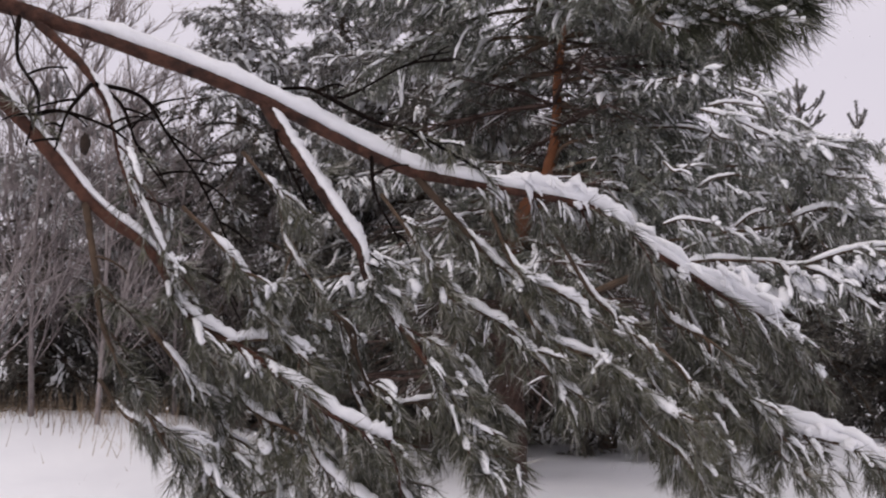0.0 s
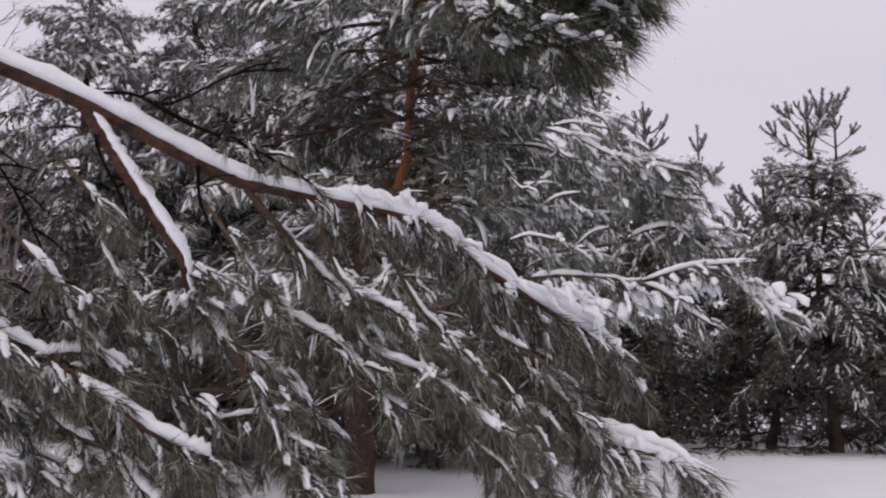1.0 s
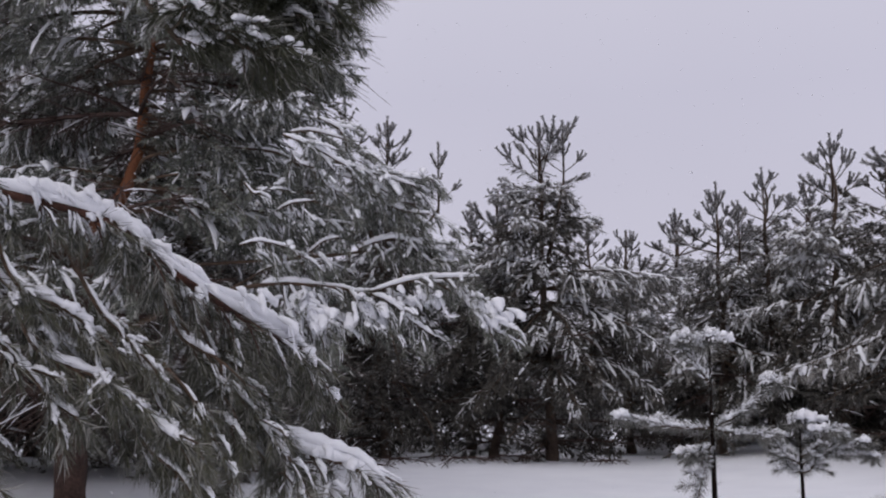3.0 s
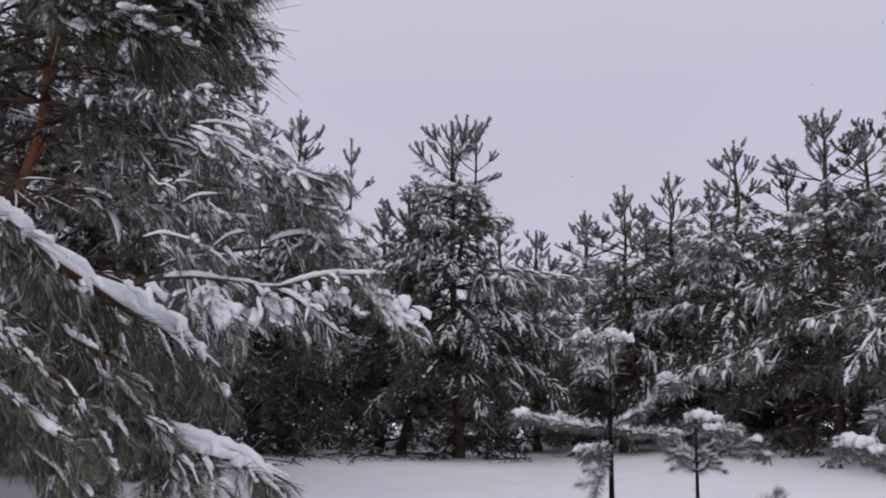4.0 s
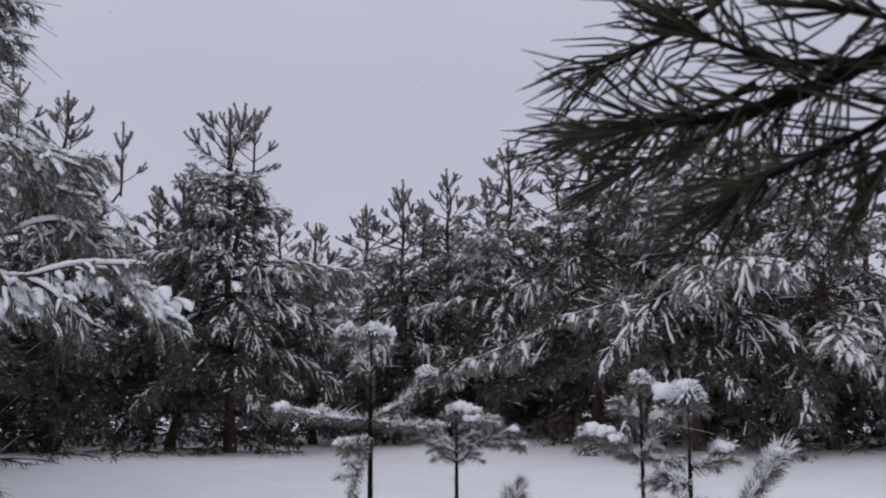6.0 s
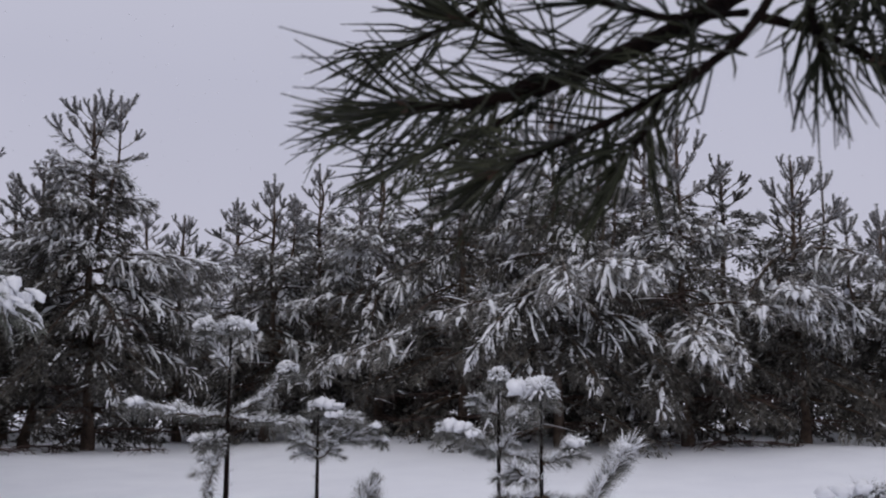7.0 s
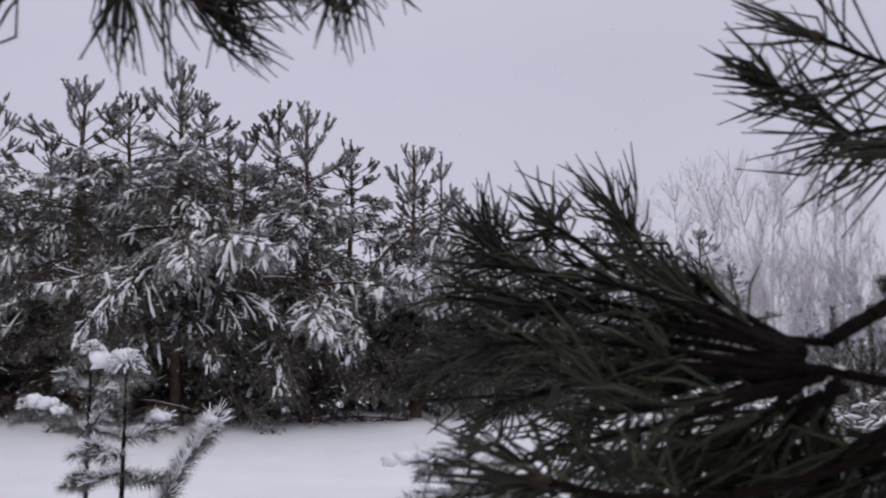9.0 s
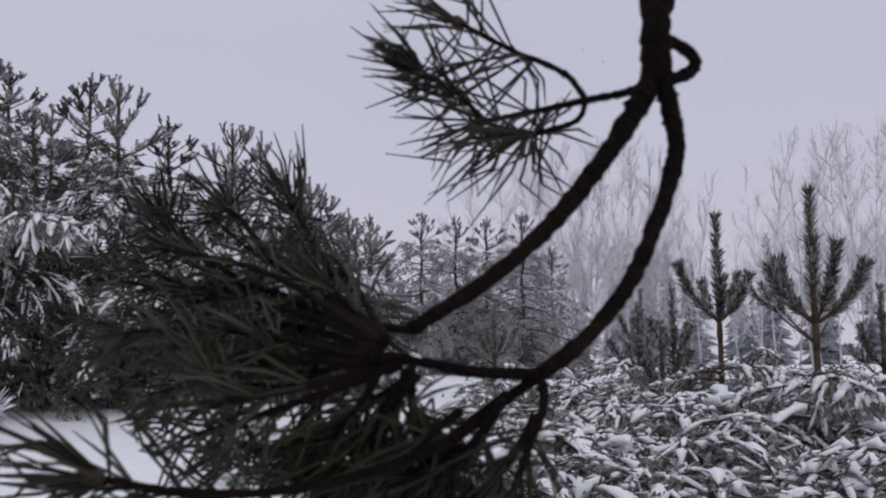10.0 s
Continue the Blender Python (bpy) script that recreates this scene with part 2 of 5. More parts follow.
def hanging_pad(geo, top, width, drop, rng, count=16, r=(0.02, 0.036)):
    """A drape of snow: many fingers hanging close together from a twig."""
    for k in range(count):
        p = np.array(top) + [rng.normal(0, width), rng.normal(0, width * 0.5), rng.uniform(-0.35, 0.05) * drop]
        ln = droop_line(p, rng.uniform(-1.2, 0.6), rng.uniform(-1.2, -0.2), drop * rng.uniform(0.35, 0.8), 0.4, 0, 5, rng, 0.4)
        snow_roll(geo, ln, rng.uniform(*r), rng, 6, 0.85, 0.3, 0.4)


def snow_cap(geo, c, rx, rz, rng, rings=7, sides=12, lumpy=0.12):
    """A rounded cushion of snow, broad below its middle, with an uneven skin."""
    th = np.linspace(0.12, np.pi - 0.25, rings)
    ang = np.arange(sides) * 2 * np.pi / sides
    r = 1 + lumpy * rng.standard_normal((rings, sides))
    r = (r + np.roll(r, 1, 1) + np.roll(r, -1, 1)) / 3 + 0.04 * rng.standard_normal((rings, sides))
    v = np.stack([rx * r * np.sin(th)[:, None] * np.cos(ang), rx * r * np.sin(th)[:, None] * np.sin(ang), rz * r * np.cos(th)[:, None] * np.ones(sides)], -1)
    v = np.vstack([v.reshape(-1, 3), [[0, 0, rz]], [[0, 0, -rz * 0.9]]]) + c
    i, j = np.meshgrid(np.arange(rings - 1), np.arange(sides), indexing="ij")
    i, j = i.ravel(), j.ravel()
    k = (j + 1) % sides
    geo.add(v, np.stack([i * sides + j, (i + 1) * sides + j, (i + 1) * sides + k, i * sides + k], 1))
    j = np.arange(sides)
    k = (j + 1) % sides
    base = geo.n - len(v)
    geo.f.append(np.stack([np.full(sides, rings * sides), j, k], 1) + base)
    geo.f.append(np.stack([np.full(sides, rings * sides + 1), (rings - 1) * sides + k, (rings - 1) * sides + j], 1) + base)


def needle_ends(a, b, count, length, rng, wide=65, tip=22, sag=0.0, start=0.05):
    """Foot and tip of needles that stand round the shoot from a to b, leaning forward, closer to the tip."""
    axis = unit(b - a)
    s = start + (1 - start) * rng.random(count) ** 0.8
    p = a + (b - a) * s[:, None]
    x = unit(np.cross(axis, [0.3, 0.5, 0.81]))
    y = np.cross(axis, x)
    az = rng.random(count) * 2 * np.pi
    lean = np.radians(wide + (tip - wide) * s ** 1.5 + rng.normal(0, 8, count))
    d = axis * np.cos(lean)[:, None] + (x * np.cos(az)[:, None] + y * np.sin(az)[:, None]) * np.sin(lean)[:, None]
    d[:, 2] -= sag
    d /= np.linalg.norm(d, axis=1)[:, None]
    q = p + d * (length * rng.uniform(0.75, 1.1, count))[:, None]
    return p, q


def blades(geo, p, q, width, rng):
    """One slim triangle for each needle."""
    side = np.cross(q - p, rng.standard_normal(p.shape))
    side *= (width / 2) / (np.linalg.norm(side, axis=1)[:, None] + 1e-9)
    n = len(p)
    geo.add(np.stack([p - side, p + side, q], 1).reshape(-1, 3), np.arange(3 * n).reshape(n, 3))


def prisms(geo, p, q, width, rng, bend=0.14):
    """Three-sided needles, bent a little, blunt at the tip."""
    # every second needle springs from the foot of the one before it
    k = len(p) // 2 * 2
    p, q = p.copy(), q.copy()
    q[1:k:2] = p[0:k:2] + (q[0:k:2] - p[0:k:2]) * rng.uniform(0.88, 1.04, (k // 2, 1)) + rng.normal(0, 0.007, (k // 2, 3))
    p[1:k:2] = p[0:k:2]
    n = len(p)
    d = q - p
    ln = np.linalg.norm(d, axis=1)[:, None]
    a = np.cross(d, rng.standard_normal(p.shape))
    a /= np.linalg.norm(a, axis=1)[:, None] + 1e-9
    b = np.cross(d / ln, a)
    mid = (p + q) / 2 + a * ln * bend * rng.standard_normal((n, 1))
    rows = []
    for c, w in ((p, 0.8), (mid, 1.0), (q, 0.35)):
        for k in range(3):
            t = k * 2 * np.pi / 3
            rows.append(c + (a * np.cos(t) + b * np.sin(t)) * width / 2 * w)
    v = np.stack(rows, 1).reshape(-1, 3)
    f = []
    for s in (0, 3):
        for k in range(3):
            f.append([s + k, s + (k + 1) % 3, s + 3 + (k + 1) % 3, s + 3 + k])
    f = np.array(f)
    geo.add(v, (f[None] + 9 * np.arange(n)[:, None, None]).reshape(-1, 4))


# ---- limbs of middle-distance pines, made once and shared ----
def droop_line(start, yaw, pitch, length, droop, rise, n, rng, wob=0.12):
    """A line that leaves start at pitch and sinks by droop towards its end, with its tip rising again."""
    p, out = np.array(start, float), [np.array(start, float)]
    for i in range(1, n):
        s = i / (n - 1)
        t = pitch - droop * s + rise * s ** 4
        yaw += rng.normal(0, wob) / n * 3
        p = p + np.array([math.cos(yaw) * math.cos(t), math.sin(yaw) * math.cos(t), math.sin(t)]) * length / (n - 1)
        out.append(p)
    return np.array(out)


def rod(wood, leaf, snow, line, rng, thick=1.0, many=1.0):
    """One candle: a straight blunt shoot clothed closely in short needles, brush-like at its tip, rime on its flank."""
    c = smooth_line(line, 6)
    tube(wood, c[[0, 3, 5]], [0.009, 0.008, 0.006], 4)
    for i, (a, b) in enumerate(zip(c[:-1], c[1:])):
        p, q = needle_ends(a, b, int((22 if i else 12) * many), 0.056 * thick, rng, 36, 33)
        blades(leaf, p, q, 0.013, rng)
    p, q = needle_ends(c[-2], c[-1], int(16 * many), 0.050 * thick, rng, 48, 40, 0, 0.75)
    blades(leaf, p, q, 0.014, rng)
    if rng.random() < 0.45:
        snow_roll(snow, c[[0, 1, 2]] + [0, 0, 0.016], rng.uniform(0.012, 0.022), rng, 5)


def make_limb(seed, length, pitch, droop, rise, kind, load=0.72, far=False, fine=1.0):
    """Wood, needles and snow of one limb along +x, foot at the origin. kind: live, candle or dead."""
    rng = np.random.default_rng(seed)
    wood, leaf, snow = Geo(), Geo(), Geo()
    n = 9
    axis = droop_line((0, 0, 0), 0, pitch, length, droop, rise, n, rng)
    if far:
        tube(wood, axis[::2], np.linspace(0.008 + 0.009 * length, 0.004, 5), 3)
    else:
        tube(wood, axis, np.linspace(0.006 + 0.009 * length, 0.003, n), 5, rng, 0.06)
    if kind == "dead":
        for k in range(int((2 if far else 6) + length * (4 if far else 13))):
            s = rng.uniform(0.15, 0.98)
            p = axis[int(s * (n - 1))]
            tw = droop_line(p, rng.uniform(-1.2, 1.2), rng.uniform(-0.6, 0.5), length * rng.uniform(0.15, 0.4), 0.5, 0.2, 4, rng, 0.5)
            tube(wood, tw[::3], [0.005, 0.002], 3)
            if rng.random() < 0.05:
                snow_roll(snow, tw, 0.008, rng, 4)
        return wood, leaf, snow
    if kind == "candle":
        def on(s):
            return np.array([np.interp(s * (n - 1), np.arange(n), axis[:, c]) for c in range(3)])

        size = min(0.34, 0.16 + 0.16 * length)
        rod(wood, leaf, snow, np.linspace(on(0.78), axis[-1] + (axis[-1] - axis[-2]) * 0.6, 5), rng)
        forks = (0.80,) if length < 0.6 else (0.82, 0.48)
        for s in forks:
            for k in range(3 if s > 0.7 else 2):
                side = (-1, 1, rng.choice([-0.3, 0.3]))[k]
                rod(wood, leaf, snow, droop_line(on(s), side * rng.uniform(0.6, 1.1), rng.uniform(0.25, 0.8), size * rng.uniform(0.75, 1.1), -0.55, 0, 5, rng), rng, 0.95)
        p, q = needle_ends(on(0.25), on(0.8), int(10 + 26 * length), 0.055, rng, 60, 40)
        blades(leaf, p, q, 0.010, rng)
        if length > 0.6:
            for a, b in ((0.12, 0.4), (0.45, 0.72)):
                if rng.random() < 0.8:
                    snow_roll(snow, np.array([on(t) for t in np.linspace(a, b, 5)]), rng.uniform(0.012, 0.020), rng, 5)
            for k in range(int(16 * length)):
                p = on(rng.uniform(0.12, 0.7))
                tw = droop_line(p, rng.choice([-1, 1]) * rng.uniform(0.5, 1.2), rng.uniform(-0.3, 0.4), rng.uniform(0.1, 0.2), 0.3, 0, 3, rng)
                a, b = needle_ends(tw[0], tw[-1], 16, 0.06, rng, 50, 25)
                blades(leaf, a, b, 0.0105, rng)
                if rng.random() < 0.6:
                    snow_pad(snow, tw[0], tw[-1], rng.uniform(0.009, 0.017), rng)
        return wood, leaf, snow
    # snow lying on the limb itself, in broken lengths
    s = 0.15
    while s < 0.95 and kind == "live":
        e = min(1.0, s + rng.uniform(0.12, 0.3))
        i0, i1 = s * (n - 1), e * (n - 1)
        line = np.array([np.array([np.interp(t, np.arange(n), axis[:, k]) for k in range(3)]) for t in np.linspace(i0, i1, 4)])
        if rng.random() < load:
            snow_roll(snow, line, rng.uniform(0.013, 0.025) * fine, rng, 5, 0.75, 0.3)
        s = e + rng.uniform(0.0, 0.05)
    shoots = []
    count = max(4, int(length / (0.22 if far else 0.10)))
    for k in range(count):
        s = 0.22 + 0.76 * (k + rng.random() * 0.6) / count
        at = s * (n - 1)
        p = np.array([np.interp(at, np.arange(n), axis[:, c]) for c in range(3)])
        slope = pitch - droop * s
        for side in (-1, 1):
            if rng.random() < 0.12:
                continue
            tl = (0.10 + 0.36 * length * (1.06 - s)) * rng.uniform(0.6, 1.2)
            tw = droop_line(p, side * rng.uniform(0.4, 1.0), slope + rng.uniform(-0.35, 0.15), tl, rng.uniform(0.3, 1.0), 0.0, 5, rng, 0.3)
            if not far:
                tube(wood, tw[::2] if len(tw) == 5 else tw[::3], np.linspace(0.0045, 0.002, 3 if len(tw) == 5 else 2), 3)
            shoots.append((tw[-2] * 0.7 + tw[-3] * 0.3, tw[-1]))
            if rng.random() < load:
                rw = (rng.uniform(0.010, 0.021) + 0.010 * load) * fine * (1.25 if far else 1)
                snow_roll(snow, (smooth_line(tw[1:], 7) if not far else tw[1::2]) + [0, 0, 0.006], rw, rng, 4 if far else 5, 0.75, 0.36, 0.6)
                if rng.random() < 0.08 and not far:
                    for q in range(5):
                        e = tw[-1] + [rng.normal(0, 0.05), rng.normal(0, 0.05), rng.uniform(-0.16, -0.05)]
                        snow_pad(snow, tw[-2] + rng.normal(0, 0.03, 3), e, rng.uniform(0.010, 0.018), rng)
            if tl > 0.2:
                for q in range(int(1 + tl / 0.12)):
                    m = rng.integers(1, len(tw) - 1)
                    yaw = math.atan2(tw[m + 1][1] - tw[m][1], tw[m + 1][0] - tw[m][0]) + rng.choice([-1, 1]) * rng.uniform(0.4, 0.9)
                    dip = rng.uniform(-0.85, 0.15)
                    sh = droop_line(tw[m], yaw, dip, rng.uniform(0.09, 0.2), 0.25, 0, 3, rng)
                    shoots.append((sh[0], sh[-1]))
    shoots.append((axis[-3], axis[-1]))
    # older needles close to the wood
    k = int(length * (60 if far else 130))
    at = rng.uniform(0.8, n - 1.2, k)
    p = np.stack([np.interp(at, np.arange(n), axis[:, c]) for c in range(3)], 1) + rng.normal(0, 0.05 * length ** 0.5, (k, 3))
    q = p + rng.normal(0, 1, (k, 3)) * [0.05, 0.05, 0.03]
    blades(leaf, p, q, 0.026 if far else 0.016, rng)
    for a, b in shoots:
        ln = np.linalg.norm(b - a)
        p, q = needle_ends(a, b + unit(b - a) * 0.01, (8 if far else 15) + int((20 if far else 48) * ln), 0.082, rng, 56, 22, 0.12 + 0.45 * load)
        blades(leaf, p, q, 0.022 if far else 0.012, rng)
        if rng.random() < load * 0.72 and (b - a)[2] > -0.5 * ln:
            m = a + (b - a) * rng.uniform(0.3, 0.6)
            e = b + unit(b - a) * 0.02
            r = rng.uniform(0.006, 0.0145) * (1.3 if far else 1)
            snow_pad(snow, m, e, r * fine, rng)
    return wood, leaf, snow


def make_leader(seed, length):
    """The top of a young pine: a slender bare stem that ends in a candle with a close whorl of shorter ones."""
    rng = np.random.default_rng(seed)
    wood, leaf, snow = Geo(), Geo(), Geo()
    top = np.array([0.02 * rng.normal(), 0.02 * rng.normal(), length])
    fork = top * (1 - rng.uniform(0.26, 0.36) / length)
    tube(wood, np.array([[0, 0, 0], fork * 0.5 + [0.01, 0, 0], fork]), [0.017, 0.014, 0.011], 6)
    rod(wood, leaf, snow, np.linspace(fork, top, 5), rng)
    rod(wood, leaf, snow, np.linspace(fork * 0.45, fork * 0.95, 5), rng, 0.85)
    p, q = needle_ends(fork * 0.05, fork * 0.5, 26, 0.05, rng, 50, 40)
    blades(leaf, p, q, 0.010, rng)
    for k in range(rng.integers(3, 6)):
        rod(wood, leaf, snow, droop_line(fork, k * 1.4 + rng.normal(0, 0.3), rng.uniform(0.65, 0.95), rng.uniform(0.17, 0.27), -0.4, 0, 5, rng), rng, 0.95)
    return wood, leaf, snow


def make_small_top(seed, length):
    """The top of a small free pine: one thick leader and four or five candles that curve up round its foot."""
    rng = np.random.default_rng(seed)
    wood, leaf, snow = Geo(), Geo(), Geo()
    tube(wood, np.array([[0, 0, -0.1], [0, 0, length * 0.4], [0, 0, length * 0.9]]), [0.02, 0.016, 0.01], 6)
    rod(wood, leaf, snow, np.linspace([0, 0, length * 0.1], [0, 0, length * 0.62], 5), rng, 1.5, 2.2)
    rod(wood, leaf, snow, np.linspace([0, 0, length * 0.45], [0, 0, length], 5), rng, 1.3, 2.2)
    for k in range(5):
        ln = droop_line((0, 0, 0.0), k * 1.257 + rng.normal(0, 0.25), rng.uniform(0.3, 0.55), length * rng.uniform(0.5, 0.72), -0.75, 0, 7, rng)
        tube(wood, ln[:4], np.linspace(0.011, 0.008, 4), 4)
        rod(wood, leaf, snow, ln[1:5], rng, 1.2, 2.0)
        rod(wood, leaf, snow, ln[3:], rng, 1.4, 2.0)
    return wood, leaf, snow


KIT = {}


def add_kit(key, wood, leaf, snow):
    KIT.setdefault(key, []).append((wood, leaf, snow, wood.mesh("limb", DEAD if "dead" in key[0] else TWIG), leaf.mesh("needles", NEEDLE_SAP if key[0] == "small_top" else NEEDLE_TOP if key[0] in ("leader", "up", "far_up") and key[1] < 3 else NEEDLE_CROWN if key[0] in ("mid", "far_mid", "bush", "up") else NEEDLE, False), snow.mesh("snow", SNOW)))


LENGTHS = (0.45, 0.8, 1.2, 1.65, 2.1)
for li, ln in enumerate(LENGTHS):
    for v in range(3):
        sd = 100 * li + 10 * v
        kind = "candle" if li < 3 else "live"
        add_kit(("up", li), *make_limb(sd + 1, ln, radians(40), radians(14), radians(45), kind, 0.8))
        add_kit(("mid", li), *make_limb(sd + 2, ln, radians(16), radians(44), radians(20), "live", (1.0, 0.9, 0.65)[v]))
        add_kit(("low", li), *make_limb(sd + 3, ln, radians(0), radians(46), radians(5), "live", (0.95, 0.7, 0.35)[v]))
        add_kit(("shade", li), *make_limb(sd + 5, ln, radians(-4), radians(34), radians(5), "live", 0.06, True))
        add_kit(("dead", li), *make_limb(sd + 4, ln, radians(8), radians(24), radians(15), "dead"))
        if v < 2:
            add_kit(("bush", li), *make_limb(sd + 14, ln, radians(52), radians(105), radians(0), "live", 0.97, True, 1.5))
            add_kit(("far_low", li), *make_limb(sd + 11, ln, radians(-2), radians(44), radians(5), "live", 0.5, True))
            add_kit(("far_up", li), *make_limb(sd + 6, ln, radians(42), radians(18), radians(45), kind, 0.7, True))
            add_kit(("far_mid", li), *make_limb(sd + 7, ln, radians(14), radians(42), radians(20), "live", 0.78, True))
            add_kit(("far_shade", li), *make_limb(sd + 8, ln, radians(-4), radians(40), radians(5), "live", 0.06, True))
            add_kit(("far_dead", li), *make_limb(sd + 9, ln, radians(2), radians(35), radians(15), "dead", 0, True))
for v in range(4):
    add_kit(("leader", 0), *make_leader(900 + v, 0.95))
    add_kit(("small_top", 0), *make_small_top(920 + v, 0.62))


TALL = {}


def place_limb(tree, kind, length, m, rng, merged=None, green=False):
    """Puts one limb of the kit, scaled to a length, under a tree (or into merged meshes)."""
    li = int(np.argmin([abs(length - ln) for ln in LENGTHS])) if kind not in ("leader", "small_top") else 0
    wood, leaf, snow, mw, ml, ms = KIT[(kind, li)][rng.integers(len(KIT[(kind, li)]))]
    k = length / LENGTHS[li] if kind not in ("leader", "small_top") else length
    m = m @ Matrix.Diagonal((k, k * rng.choice([-1, 1]) if merged else k, k, 1))
    if merged:
        for g, o in zip(merged, (wood, leaf, snow)):
            g.merge(o, m)
        return
    limb = part("leader" if kind in ("leader", "small_top") else "limb", mw, tree, m)
    if "dead" in kind:
        limb["kind"] = "stuff"
    if leaf.n:
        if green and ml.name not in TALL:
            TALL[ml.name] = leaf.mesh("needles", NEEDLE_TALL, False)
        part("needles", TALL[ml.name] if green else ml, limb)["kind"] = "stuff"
    if snow.n:
        part("snow_load", ms, limb)["kind"] = "stuff"


def pine_limbs(tree, h, spread, bare, rng, lean=(0, 0), merged=None, each=6, dead=True, shade=0.52, face=None, flare=0.55, crest=0.98):
    """Whorls of limbs from the leader down: steep candles round the top, then level limbs, then drooping ones; snow lies on those
    that see the sky. flare: how fast the crown widens."""
    pre = "far_" if merged else ""
    back = None if face is None else (Geo(), Geo(), Geo())
    d = 0.42
    while h - d > bare:
        z = h - d
        u = (z - bare) / max(h - bare, 0.1)
        top = d < crest
        for k in range(5 if top else each):
            az = k * 2 * math.pi / (5 if top else each) + rng.normal(0, 0.3)
            ln = (0.26 + flare * (d - 0.42)) * rng.uniform(0.7, 1.12) if top else min(spread, 0.36 + 0.62 * (d - 0.8)) * rng.uniform(0.62, 1.12)
            kind, tilt = "up", float(np.interp(d, [0.4, 1.0], [-0.35, 0.25]))
            if not top:
                kind, tilt = ("mid" if d < 2.3 or rng.random() < 0.5 else "low"), float(np.interp(d, [0.95, 2.0], [-0.5, 0.06]))
                if u + rng.normal(0, 0.12) < shade:
                    kind = "shade" if merged or rng.random() < 0.7 - 0.5 * u else "low"
            off = np.array(lean) * (z / h)
            hid = face is not None and math.cos(az - face) < -0.3 and not top
            m = Matrix.Translation((off[0], off[1], z + rng.normal(0, 0.05))) @ Matrix.Rotation(az, 4, "Z") @ Matrix.Rotation(tilt + rng.normal(0, 0.14), 4, "Y")
            place_limb(tree, ("far_" if hid else pre) + kind, ln, m, rng, back if hid else merged)
        d += (0.25 if top else 0.20 if d < 1.7 else 0.29) * rng.uniform(0.85, 1.15)
    if dead:
        z = 0.25
        while z < bare + 0.7:
            for k in range(4):
                place_limb(tree, pre + ("shade" if k % 2 else "dead"), spread * rng.uniform(0.5, 0.95), Matrix.Translation((0, 0, z)) @ Matrix.Rotation(rng.random() * 6.28, 4, "Z"), rng, merged)
            z += 0.27
    if back and back[0].n:
        limbs = part("back_crown", back[0].mesh("back_crown", TWIG), tree)
        limbs["kind"] = "stuff"
        part("needles", back[1].mesh("needles", NEEDLE_CROWN, False), limbs)["kind"] = "stuff"
        part("snow_load", back[2].mesh("snow_load", SNOW), limbs)["kind"] = "stuff"
    place_limb(tree, "leader", rng.uniform(0.88, 1.05), Matrix.Translation((lean[0], lean[1], h - 0.95)), rng, merged)


def trunk_mesh(h, r, lean, rng, mat):
    g = Geo()
    zs = np.linspace(-0.25, h - 0.1, 12)
    pts = np.stack([lean[0] * zs / h + 0.02 * rng.standard_normal(12), lean[1] * zs / h + 0.02 * rng.standard_normal(12), zs], 1)
    tube(g, smooth_line(pts, 26), np.linspace(r, 0.012, 26) + np.where(np.arange(26) < 3, 0.02, 0), 9, rng, 0.04)
    return g.mesh("trunk", mat)


def pine(x, y, h, spread, bare, seed, label, lean=(0, 0), r=None, mat=None, group="pines at the edge of the clearing", tops=(), level=0.6, skirt=0, **more):
    rng = np.random.default_rng(seed)
    up = level - ground(x, y)
    h, tops = h + up, [(a, b, c + up) for a, b, c in tops]
    tree = tagged(empty("pine_tree", Matrix.Translation((x, y, ground(x, y)))), label=label, category="tree", group=group)
    part("trunk", trunk_mesh(h, r or 0.012 * h + 0.02, lean, rng, mat or BARK), tree)
    pine_limbs(tree, h, spread, bare, rng, lean, face=math.atan2(-y, -x), **more)
    for k in range(skirt):
        # long low limbs towards the clearing, bowed under their snow
        az = math.atan2(-y, -x) + rng.uniform(-1.4, 1.4)
        m = Matrix.Translation((0, 0, rng.uniform(1.25, 2.4))) @ Matrix.Rotation(az, 4, "Z") @ Matrix.Rotation(rng.uniform(0.0, 0.3), 4, "Y")
        place_limb(tree, ("mid", "low")[k % 2], spread * rng.uniform(0.9, 1.25), m, rng)
    for dx, dy, z in tops:
        place_limb(tree, "leader", rng.uniform(0.9, 1.1), Matrix.Translation((dx, dy, z - 0.93)), rng)
        for k in range(3):
            place_limb(tree, "up", 0.36, Matrix.Translation((dx, dy, z - 0.75)) @ Matrix.Rotation(k * 2.1 + 0.5, 4, "Z"), rng)
        g = Geo()
        tube(g, smooth_line([(lean[0] * 0.6, lean[1] * 0.6, h * 0.5), (dx * 0.7, dy * 0.7, z - 1.2), (dx, dy, z - 0.85)], 8), np.linspace(0.035, 0.012, 8), 6)
        part("side_stem", g.mesh("side_stem", BARK), tree)
    return tree


